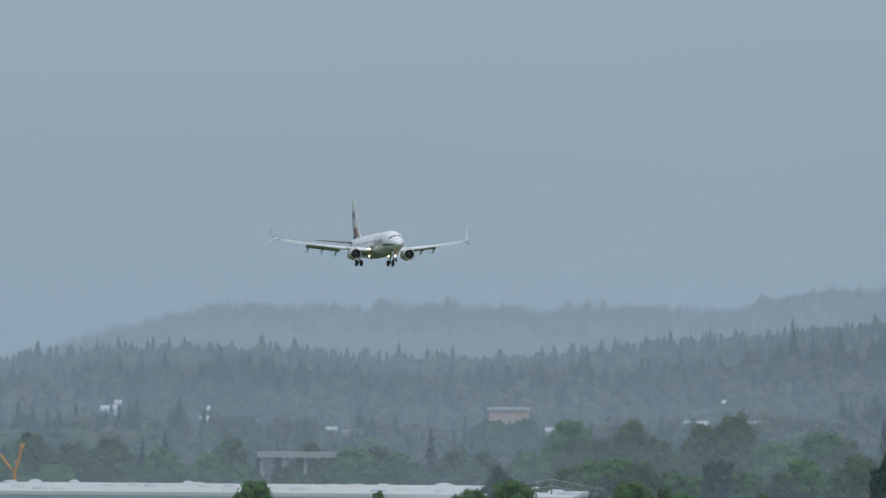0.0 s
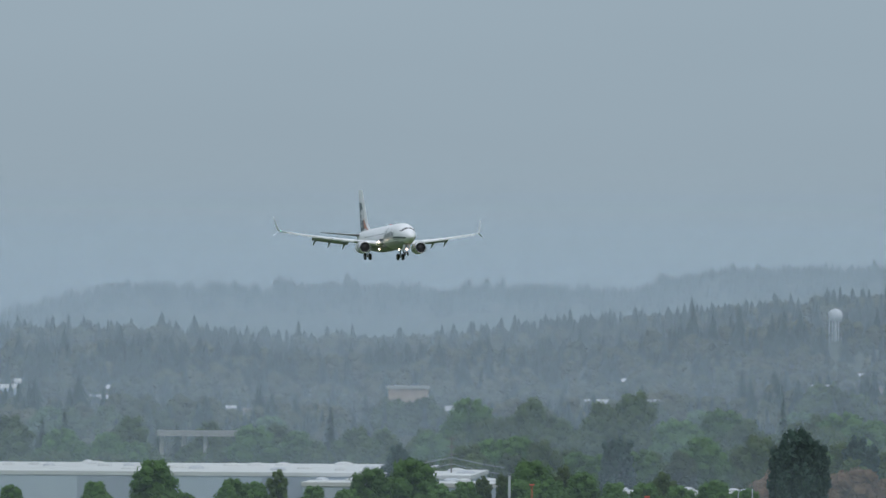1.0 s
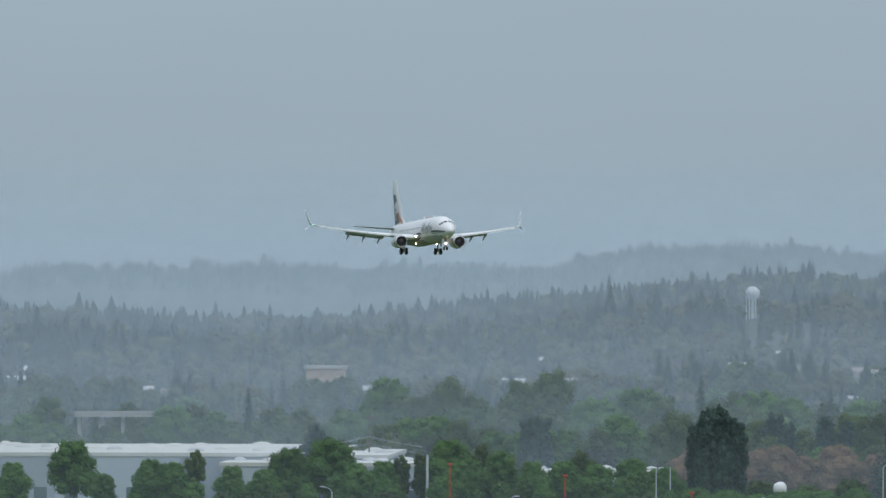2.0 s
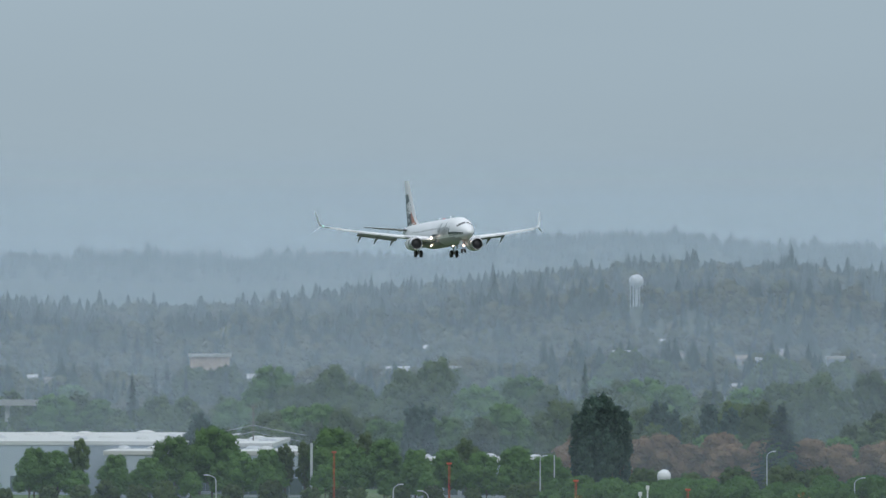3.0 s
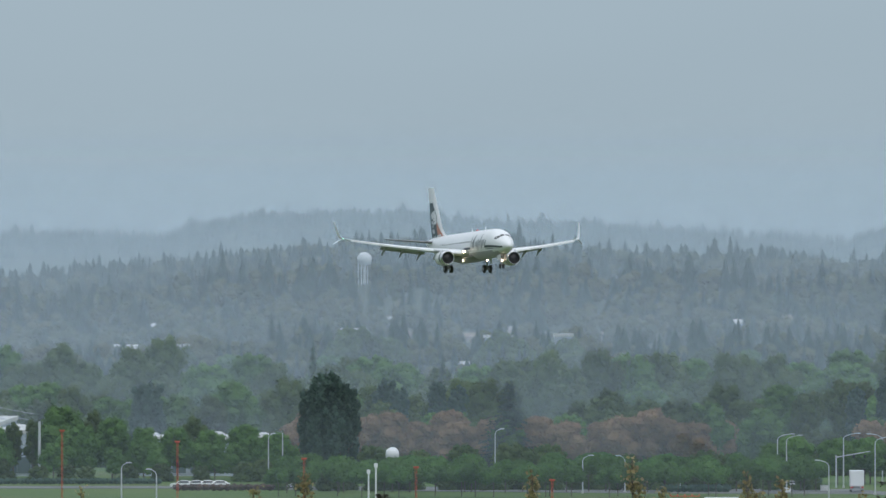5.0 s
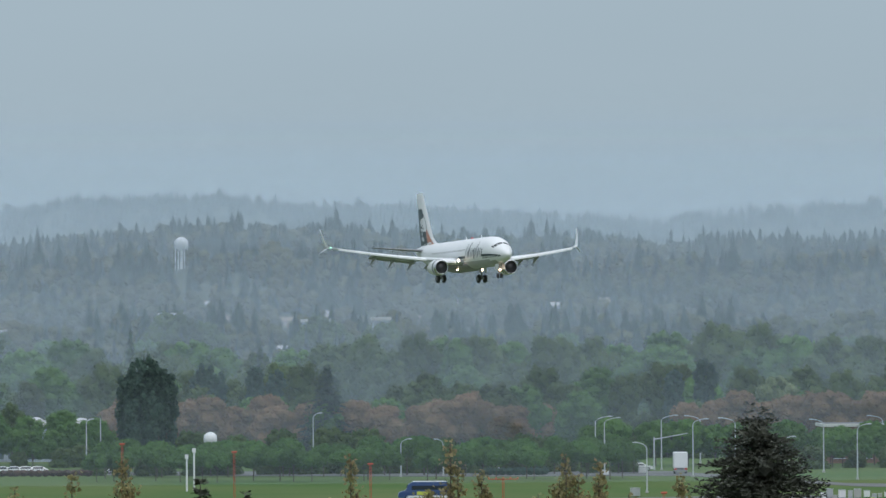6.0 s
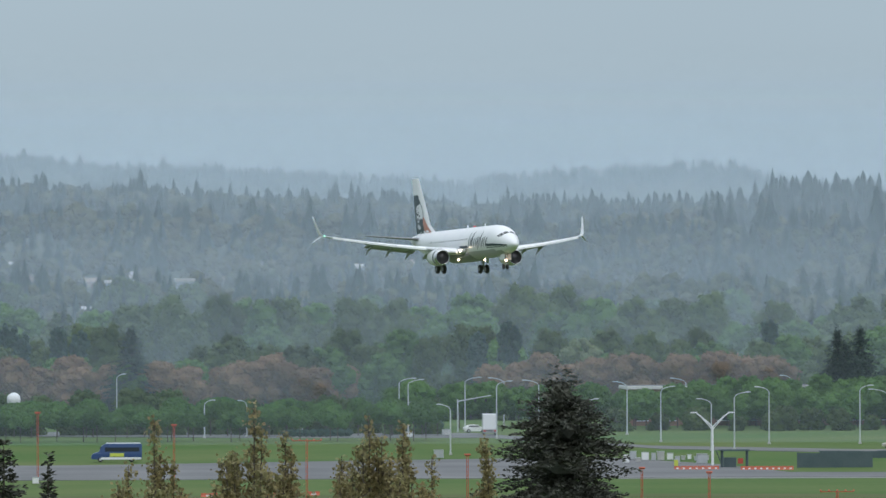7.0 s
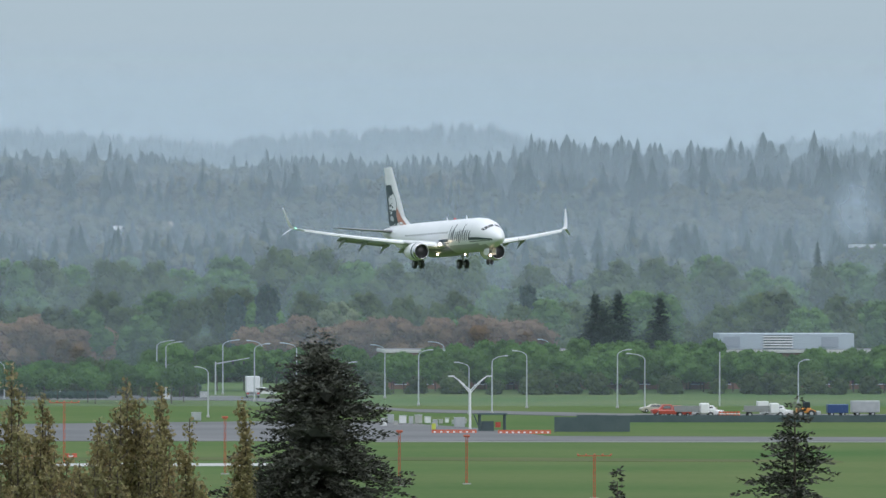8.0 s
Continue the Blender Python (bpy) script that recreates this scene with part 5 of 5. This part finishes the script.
def hedge(u0, u1, d, h, mat, label):
    rng = np.random.default_rng(int(abs(u0)) + 3)
    x0, x1 = bx(u0, d), bx(u1, d)
    n = max(3, int((x1 - x0) / 1.2))
    lobes = [(x0 + (x1 - x0) * (k + 0.5) / n, d, h * 0.5, 0.95, 0.8, h * 0.5) for k in range(n)]
    v, f = leaf_cloud(lobes, n * 60, 0.16, rng)
    bv, bf = blob(lobes, 0.9, rng, (8, 5))
    m = len(v)
    tagged(link_mesh("hedge", list(map(tuple, v)) + bv, f.tolist() + [tuple(i + m for i in q) for q in bf], mat), label, "hedge")


REDHEDGE = material("dark_red_hedge_leaves", (0.055, 0.028, 0.024), (0.07, 0.04, 0.03), 0.6, 0.7, island=0.35)
hedge(585, 708, 1560, 1.5, DARK, "dark green clipped hedge beside the road")
hedge(-275, -100, 1578, 1.3, REDHEDGE, "dark reddish clipped hedge beside the road")
hedge(-760, -300, 1640, 1.2, DARK, "dark green clipped hedge beside the road")
hedge(820, 870, 1612, 2.2, DARK, "dark green hedge behind the road")


def barrier(u, d, w):
    ob = thing("barrier", "orange and white plastic road barrier on the pavement", "barrier", "barriers on the pavement", at(u, d))
    bm = bmesh.new()
    loft(bm, [[(x, -0.3, 0), (x, 0.3, 0), (x, 0.14, 0.25), (x, 0.1, 0.55), (x, -0.1, 0.55), (x, -0.14, 0.25)] for x in (-w / 2, w / 2)])
    part("body", bm, ORANGE, ob)
    part("band", boxes((-w * 0.2, w * 0.2, -0.24, 0.24, 0.1, 0.32)), WHITE, ob, "white band")


for k in range(7):
    barrier(1286 + 11.5 * k, 1309, 0.9)
for k in range(9):
    barrier(1404 + 10.5 * k, 1306, 0.85)
for k in range(4):
    barrier(455 + 36 * k + (20 if k > 1 else 0), 1170, 2.2)
for k in range(4):
    barrier(640 + 52 * k, 1176, 1.6)


def crate(u, d, w, h, mat, label, name="equipment_box"):
    ob = thing(name, label, "equipment box", "site equipment on the pavement", at(u, d))
    part("body", boxes((-w / 2, w / 2, -w / 2, w / 2, 0.06, h), bevel=0.05), mat, ob)
    part("lid", boxes((-w / 2 - 0.04, w / 2 + 0.04, -w / 2 - 0.04, w / 2 + 0.04, h, h + 0.08)), STEEL, ob)


rng_site = np.random.default_rng(9)
for k in range(12):
    crate(1190 + 13 * k + 6 * rng_site.random(), 1345 + 30 * rng_site.random(), 0.5 + 0.6 * rng_site.random(), 0.6 + 0.8 * rng_site.random(), (WHITE, STEEL, CONCRETE)[k % 3], "small pale equipment box on the pavement")
crate(1284, 1330, 0.6, 1.0, YELLOW, "yellow equipment box on the pavement")
crate(1330, 1345, 1.6, 1.5, STEEL, "grey equipment cabinet on the pavement")
crate(862, 1390, 1.5, 1.3, STEEL, "grey equipment cabinet beside the pavement")
crate(1757, 1415, 1.3, 1.0, STEEL, "grey equipment cabinet in the grass")
crate(875, 1572, 1.4, 1.0, WHITE, "white sign cabinet beside the road")
crate(809, 1558, 1.2, 0.9, WHITE, "white sign cabinet beside the road")
crate(148, 1243, 0.9, 0.9, WHITE, "white equipment box at a mast foot")


def site_gantry():
    ob = thing("site_gantry", "dark open steel frame with equipment on the pavement", "gantry", m=at(1388, 1322))
    for x in (-1.9, 1.9):
        for y in (-1.2, 1.2):
            part("leg", boxes((x - 0.1, x + 0.1, y - 0.1, y + 0.1, 0.05, 2.5)), DARKPANEL, ob)
    part("canopy", boxes((-2.2, 2.2, -1.5, 1.5, 2.5, 2.75)), DARKPANEL, ob, "dark flat canopy")
    part("cabinet", boxes((-1.6, 0.2, -0.8, 0.8, 0.06, 1.5)), DARKPANEL, ob)
    bm = bmesh.new()
    tube(bm, (-1.9, -1.3, 0.1), (-2.9, -1.3, 2.6), 0.1, 0.1, 6)
    part("brace", bm, DARKPANEL, ob)
    part("red_panel", boxes((0.4, 1.2, -1.32, -1.24, 0.6, 1.4)), CARRED, ob, "red panel")


site_gantry()

# ---- vehicles: nose towards +x ----


def wheels_of(ob, xs, half, r):
    for x in xs:
        for s in (-1, 1):
            bm = bmesh.new()
            wheel(bm, x, s * half, r, r, 0.24)
            w = part("wheel", bm, BLACK, ob, "black tyre", True)
            bm = bmesh.new()
            tube(bm, (x, s * half - 0.13, r), (x, s * half + 0.13, r), r * 0.5, r * 0.5, 10)
            part("rim", bm, STEEL, w)


def car(label, m, paint, kind="car", group="parked vehicles"):
    """Sedan, estate or van body lofted along its length."""
    ob = thing(kind, label, kind.replace("_", " "), group, m)
    prof = {"car": [(-2.2, 0.55, 0.95), (-1.9, 0.3, 1.0), (-1.3, 0.25, 1.35), (-0.6, 0.25, 1.45), (0.3, 0.25, 1.42), (1.0, 0.25, 1.0), (1.9, 0.28, 0.88), (2.2, 0.4, 0.7)],
            "van": [(-2.6, 0.45, 1.9), (-2.4, 0.3, 2.1), (0.8, 0.3, 2.1), (1.5, 0.3, 1.75), (1.9, 0.3, 1.2), (2.5, 0.32, 1.0), (2.7, 0.45, 0.8)],
            "pickup_truck": [(-2.7, 0.5, 1.05), (-0.6, 0.4, 1.05), (-0.5, 0.4, 1.85), (0.9, 0.4, 1.85), (1.4, 0.4, 1.2), (2.5, 0.4, 1.1), (2.7, 0.5, 0.9)]}[kind]
    bm = bmesh.new()
    loft(bm, [[(x, -0.86, z0), (x, 0.86, z0), (x, 0.9, min(z1, 0.9)), (x, 0.72 if z1 > 1.1 else 0.86, z1), (x, -0.72 if z1 > 1.1 else -0.86, z1), (x, -0.9, min(z1, 0.9))] for x, z0, z1 in prof])
    body = part("body", bm, paint, ob)
    x0, x1, z0, z1 = {"car": (-1.35, 0.75, 0.98, 1.32), "van": (0.5, 1.5, 1.25, 1.75), "pickup_truck": (-0.4, 1.0, 1.2, 1.7)}[kind]
    for s in (-1, 1):
        bm = bmesh.new()
        bm.faces.new([bm.verts.new((x, s * y, z)) for x, y, z in ((x0, 0.925, z0), (x1, 0.925, z0), (x1 - 0.35, 0.80, z1), (x0 + 0.15, 0.80, z1))])
        part("side_window", bm, GLASS, body)
        part("headlight", boxes((prof[-1][0] - 0.12, prof[-1][0] + 0.01, s * 0.6 - 0.15, s * 0.6 + 0.15, 0.6, 0.75)), STEEL, body)
        part("tail_light", boxes((prof[0][0] - 0.02, prof[0][0] + 0.06, s * 0.7 - 0.1, s * 0.7 + 0.1, 0.75, 0.95)), TAILRED, body)
    wheels_of(ob, (prof[0][0] + 0.9, prof[-1][0] - 0.85), 0.8, 0.34)
    return ob


car("white saloon car parked beside the hedge", at(633, 1588, 0.06, 175), CARWHITE)
car("white saloon car parked beside the hedge", at(661, 1592, 0.06, 170), CARWHITE)
for k in range(4):
    car("white car parked behind the reddish hedge", at(-262 + 21 * k, 1600, 0.06, 178 + 3 * k), CARWHITE)
car("white van parked beside the road", at(-88, 1600, 0.06, 10), CARWHITE, "van")
car("tan estate car parked beside the road", at(1676, 1446, 0.06, 188), CARTAN)
car("dark red pickup parked with work trucks", at(1702, 1422, 0.07, 185), CARRED, "pickup_truck")
car("red pickup parked with work trucks", at(1716, 1414, 0.07, 5), CARRED, "pickup_truck")
car("white pickup parked with work trucks", at(1773, 1414, 0.07, 5), CARWHITE, "pickup_truck")
car("tan estate car parked behind white pickup", at(1766, 1440, 0.06, 185), CARTAN)
car("white pickup parked with work trucks", at(1898, 1414, 0.07, 0), CARWHITE, "pickup_truck")


def flatbed(u, d, mat, label, load):
    ob = thing("flatbed_truck", label, "truck", "parked vehicles", at(u, d, 0.07))
    part("bed", boxes((-3.2, 1.0, -1.1, 1.1, 0.9, 1.1)), mat, ob)
    part("side_board", boxes((-3.2, 1.0, -1.14, -1.06, 1.1, 1.9)), mat, ob)
    part("cab", boxes((1.15, 2.6, -1.05, 1.05, 0.6, 2.3), bevel=0.15), CARWHITE, ob, "white cab")
    part("windscreen", boxes((2.58, 2.63, -0.85, 0.85, 1.4, 2.05)), GLASS, ob)
    part("bonnet", boxes((2.6, 3.5, -0.95, 0.95, 0.6, 1.45), bevel=0.15), CARWHITE, ob)
    wheels_of(ob, (-2.2, 2.8), 0.95, 0.45)
    if load:
        part("load_box", boxes((-0.9, 0.9, -0.9, 0.9, 1.1, 2.6), bevel=0.05), WHITE, ob, "white box load")


flatbed(1747, 1411, CARGREY, "grey flatbed work truck with white cab", False)
flatbed(1872, 1411, CARGREY, "dark flatbed work truck with white cab and box", True)


def trailer(u, d, mat, w, h, label, name):
    ob = thing(name, label, "trailer", "parked vehicles", at(u, d, 0.07))
    part("body", boxes((-w / 2, w / 2, -1.1, 1.1, 0.6, h), bevel=0.06), mat, ob)
    for k in range(5):
        x = -w / 2 + w * (k + 0.5) / 5
        part("rib", boxes((x - 0.05, x + 0.05, -1.14, -1.08, 0.65, h - 0.1)), mat, ob)
    wheels_of(ob, (-w * 0.3, w * 0.25), 0.95, 0.4)


trailer(2006, 1416, CARBLUE, 3.4, 2.0, "blue work trailer parked on the verge", "work_trailer")
trailer(2056, 1420, STEEL, 4.6, 2.5, "grey box trailer parked on the verge", "box_trailer")
trailer(1700, 1408, CARRED, 2.6, 1.2, "red low work trailer", "work_trailer")


def loader():
    ob = thing("loader", "tan wheeled loader parked with work trucks", "loader", "parked vehicles", at(1950, 1412, 0.07))
    part("body", boxes((-1.6, 0.8, -0.8, 0.8, 0.7, 1.5), bevel=0.1), CRANEORANGE, ob)
    part("cab", boxes((-0.6, 0.6, -0.6, 0.6, 1.5, 2.5), bevel=0.08), GLASS, ob)
    part("bucket", boxes((1.6, 2.3, -1.0, 1.0, 0.3, 1.0), bevel=0.1), STEEL, ob)
    bm = bmesh.new()
    tube(bm, (0.6, 0, 1.3), (1.9, 0, 0.8), 0.14, 0.12, 6)
    part("arm", bm, CRANEORANGE, ob)
    wheels_of(ob, (-1.0, 0.8), 0.85, 0.6)


loader()
for k in range(6):
    ob = thing("traffic_barrel", "orange traffic barrel with white bands by the road", "traffic barrel", "traffic barrels", at(1796 + 6.5 * k, 1409, 0.07))
    bm = bmesh.new()
    tube(bm, (0, 0, 0), (0, 0, 1.0), 0.32, 0.26, 10)
    part("drum", bm, ORANGE, ob)
    bm = bmesh.new()
    tube(bm, (0, 0, 0.55), (0, 0, 0.7), 0.305, 0.295, 10)
    part("band", bm, WHITE, ob)


def box_truck():
    ob = thing("box_truck", "white box truck seen from behind on the road", "truck")
    part("cargo_box", boxes((-3.6, 2.6, -1.25, 1.25, 1.05, 3.85), bevel=0.05), CARWHITE, ob, "white cargo box")
    part("door_frame", boxes((-3.66, -3.58, -1.2, 1.2, 1.1, 3.8), bevel=0.02), CARWHITE, ob)
    part("chassis", boxes((-3.4, 4.4, -0.5, 0.5, 0.6, 1.0)), CARGREY, ob)
    part("cab", boxes((2.8, 4.8, -1.1, 1.1, 0.6, 2.8), bevel=0.2), CARWHITE, ob)
    part("bumper", boxes((-3.8, -3.6, -1.2, 1.2, 0.45, 0.75)), CARGREY, ob)
    for s in (-1, 1):
        part("tail_light", boxes((-3.83, -3.76, s * 0.95 - 0.22, s * 0.95 + 0.22, 0.75, 1.0)), TAILRED, ob)
    wheels_of(ob, (-2.4, 3.6), 1.0, 0.5)
    return ob


def shuttle_bus():
    ob = thing("shuttle_bus", "blue and white shuttle bus with yellow-green side panel", "bus")
    bm = bmesh.new()
    loft(bm, [[(x, -1.15, z0), (x, 1.15, z0), (x, 1.2, min(1.3, z1)), (x, 1.1, z1), (x, -1.1, z1), (x, -1.2, min(1.3, z1))] for x, z0, z1 in ((-3.8, 0.5, 2.7), (-3.6, 0.35, 2.85), (1.9, 0.35, 2.85), (2.5, 0.35, 2.5), (2.9, 0.4, 1.6), (3.9, 0.45, 1.3), (4.1, 0.5, 0.9))])
    body = part("body", bm, CARBLUE, ob, "blue bus body")
    for s in (-1, 1):
        part("side_window", boxes((-3.4, 2.0, s * 1.17 - 0.03, s * 1.17 + 0.03, 1.65, 2.3)), GLASS, body)
        part("skirt", boxes((-3.7, 2.6, s * 1.2 - 0.02, s * 1.2 + 0.02, 0.4, 0.75)), CARWHITE, body, "white skirt")
        part("side_panel", boxes((-1.0, 1.2, s * 1.21 - 0.02, s * 1.21 + 0.02, 0.85, 1.4)), YELLOW, body, "yellow-green side panel")
    part("roof", boxes((-3.6, 1.8, -1.0, 1.0, 2.85, 3.0), bevel=0.05), CARWHITE, body, "white roof")
    part("windscreen", boxes((2.35, 2.75, -0.95, 0.95, 1.75, 2.35)), GLASS, body)
    wheels_of(ob, (-2.2, 2.7), 1.05, 0.42)
    return ob


TRUCK, BUS = box_truck(), shuttle_bus()
WHITECAR = car("white saloon car driving on the road", at(880, 1580, 0.06, 5), CARWHITE, group="")


# ---- trees on the bank near the camera ----
def near_fir(u, d, h, w, seed, power=0.8, density=1.0, label="dark dense fir tree top on the near bank", needles=None):
    """A fir with boughs that carry many short drooping sprays."""
    rng = np.random.default_rng(seed)
    ob = thing("fir_tree", label, "tree", m=at(u, d, terrain(bx(u, d), d) - 0.05))
    bm = bmesh.new()
    tube(bm, (0, 0, 0), (0, 0, h * 0.98), h * 0.016, 0.015, 8)
    part("trunk", bm, BARK, ob)
    P, D, L = [], [], []
    z = h * 0.12
    while z < h * 0.99:
        f = z / h
        r = 0.5 * w * (1 - f) ** power + 0.05
        n = max(3, int((5 + 5 * (1 - f)) * density))
        for i in range(n):
            a = 2 * math.pi * rng.random()
            rr = r * (0.55 + 0.55 * rng.random())
            lift = 0.25 * rr * (1 if f > 0.75 else 0.2) - 0.18 * rr
            m = max(3, int(rr / 0.075))
            zb = z + 0.16 * rng.normal()
            tip = 0.16 * rr * rng.random()
            for k in range(m):
                t = (k + 0.6) / m
                base = np.array([math.cos(a) * rr * t, math.sin(a) * rr * t, zb + lift * t - 0.16 * rr * t * t + tip * t ** 4])
                for s in (-1, 0, 1):
                    ang = a + s * (0.7 + 0.4 * rng.random())
                    P.append(base + rng.normal(size=3) * 0.03)
                    D.append((math.cos(ang), math.sin(ang), -0.45 + 1.1 * rng.random()))
                    L.append(0.10 + 0.13 * rng.random() * (1.2 - t * 0.5))
        z += (0.10 + 0.06 * rng.random()) * (1.25 - 0.4 * f)
    core = [(0, 0, h * 0.15 + 0.8 * h * k / 8, 0.33 * w * (1 - 0.15 - 0.8 * k / 8) ** power, 0.33 * w * (1 - 0.15 - 0.8 * k / 8) ** power, h * 0.07) for k in range(9)] if density > 1 else []
    P, D, L = np.array(P), np.array(D), np.array(L)[:, None]
    D /= np.linalg.norm(D, axis=1)[:, None]
    S = np.cross(D, rng.normal(size=D.shape))
    S /= np.linalg.norm(S, axis=1)[:, None] + 1e-9
    W = L * 0.19
    v = np.stack([P - S * W * 0.5, P + D * L * 0.5 - S * W, P + D * L, P + D * L * 0.5 + S * W], 1).reshape(-1, 3)
    cv, cf = blob(core, 0.55, rng)
    n4 = len(v)
    link_mesh("crown", list(map(tuple, v)) + cv, np.arange(n4).reshape(-1, 4).tolist() + [tuple(i + n4 for i in q) for q in cf], needles or FIRDARK, ob, "dark drooping needle sprays")
    return ob


near_fir(1079, 260, 10.4, 11.4, 51, 0.64, 2.3)
near_fir(1930, 240, 9.0, 10.0, 52, 0.85, 0.85, "sparse dark fir tree top on the near bank")
near_fir(92, 240, 9.1, 6.0, 53, 0.9, 0.9, "sparse dark fir tree top on the near bank")
near_fir(170, 235, 8.75, 3.6, 54, 1.1, 0.6, "small sparse dark fir tree top on the near bank")
near_fir(1612, 230, 7.3, 3.2, 55, 1.1, 0.6, "small sparse dark fir tree top on the near bank")
plant(near_fir(1572, 1656, 6.3, 6.6, 56, 0.95, 1.3, "dark dense fir tree above the parking road", NEEDLE), [(1572, 1656, 2.85), (1614, 1654, 2.9), (1688, 1657, 2.75), (1590, 1660, 2.4), (318, 1735, 2.9)])


def young_maple(u, d, h, leaders, spread, seed):
    """Upright young tree: several leaders thinly set with small bronze leaves."""
    rng = np.random.default_rng(seed)
    ob = thing("young_maple", "upright young maple in thin bronze-green spring leaf", "tree", "young maples on the near bank", at(u, d, terrain(bx(u, d), d) - 0.05))
    bm = bmesh.new()
    tube(bm, (0, 0, 0), (0, 0, h * 0.35), 0.11, 0.08, 7)
    pts = []
    leaders = int(leaders * 1.5)
    for k in range(leaders):
        a = 2 * math.pi * (k + rng.random() * 0.7) / leaders
        off = spread * (0.08 + 0.92 * rng.random()) * (k > 0)
        top = h * (1.0 if k == 0 else 1.0 - 0.24 * off / spread - 0.10 * rng.random())
        p0 = np.array([0, 0, h * (0.18 + 0.15 * rng.random())])
        p1 = np.array([math.cos(a) * off, math.sin(a) * off, p0[2] + 0.35 * (top - p0[2])])
        p2 = np.array([math.cos(a) * off * 1.15, math.sin(a) * off * 1.15, top])
        tube(bm, p0, p1, 0.05, 0.04, 5)
        tube(bm, p1, p2, 0.04, 0.01, 5)
        for j in range(int(24 * (top - p0[2]))):
            t = rng.random()
            b = p0 + (p1 - p0) * t / 0.35 if t < 0.35 else p1 + (p2 - p1) * (t - 0.35) / 0.65
            q = 2 * math.pi * rng.random()
            r = (0.45 * (1 - t) ** 0.7 + 0.05) * (0.4 + 0.8 * rng.random())
            e = b + np.array([math.cos(q) * r, math.sin(q) * r, r * 1.1])
            if j % 2 == 0:
                tube(bm, b, e, 0.012, 0.006, 3)
            for g in range(6):
                f = 0.25 + 0.85 * rng.random()
                pts.append(b + (e - b) * f + rng.normal(size=3) * 0.07)
    part("trunk", bm, BARK, ob)
    P = np.array(pts)
    n = len(P)
    N = rng.normal(size=(n, 3))
    N /= np.linalg.norm(N, axis=1)[:, None]
    T = np.cross(N, rng.normal(size=(n, 3)))
    T /= np.linalg.norm(T, axis=1)[:, None]
    B = np.cross(N, T)
    s = (0.028 + 0.036 * rng.random(n))[:, None]
    v = np.stack([P - T * s, P + B * s * 0.8, P + T * s, P - B * s * 0.8], 1).reshape(-1, 3)
    link_mesh("crown", v, np.arange(4 * n).reshape(-1, 4), BRONZE, ob, "small bronze-green leaves")
    return ob


for row in ((-440, 205, 9.9, 9, 1.0, 61), (-390, 200, 9.6, 8, 0.8, 62), (-236, 200, 9.7, 7, 0.7, 63), (-135, 205, 9.9, 8, 0.8, 64), (-45, 200, 10.4, 10, 0.9, 65), (358, 200, 10.35, 19, 1.5, 66), (312, 205, 9.2, 9, 0.9, 67),
            (535, 200, 10.7, 22, 1.7, 68), (590, 205, 9.9, 12, 1.1, 69), (738, 200, 10.4, 22, 1.6, 70), (800, 204, 10.1, 14, 1.2, 71), (690, 205, 9.4, 9, 0.9, 73), (850, 200, 9.5, 7, 0.6, 72), (945, 206, 9.7, 8, 0.6, 76)):
    young_maple(*row)


# ---- what moves ----
def motions():
    heights = ((0.0, 21.42), (2.5, 13.46), (4.0, 9.15), (5.5, 3.76), (7.0, -2.07), (8.0, -5.77))
    walk(JET, [(t, pose(-93.10 + 22.485 * t, 1542.8 - 63.33 * t, EYE + z, 0, -1.83, -73.96)) for t, z in heights])
    # shuttle bus crossing, box truck and car creeping along the road
    walk(BUS, [(t, at(293 - 195 * (t - 7.0), 1373, 0.06, 180)) for t in (0.0, 4.0, 6.0, 7.0, 8.0)])
    walk(TRUCK, [(t, at(937 + 10 * (t - 5.5), 1562 + 2.0 * (t - 5.5), 0.07, 88)) for t in (0.0, 4.0, 8.0)])
    walk(WHITECAR, [(t, at(872 + 55 * (t - 6.0), 1590, 0.07, 4)) for t in (0.0, 4.0, 8.0)])


motions()
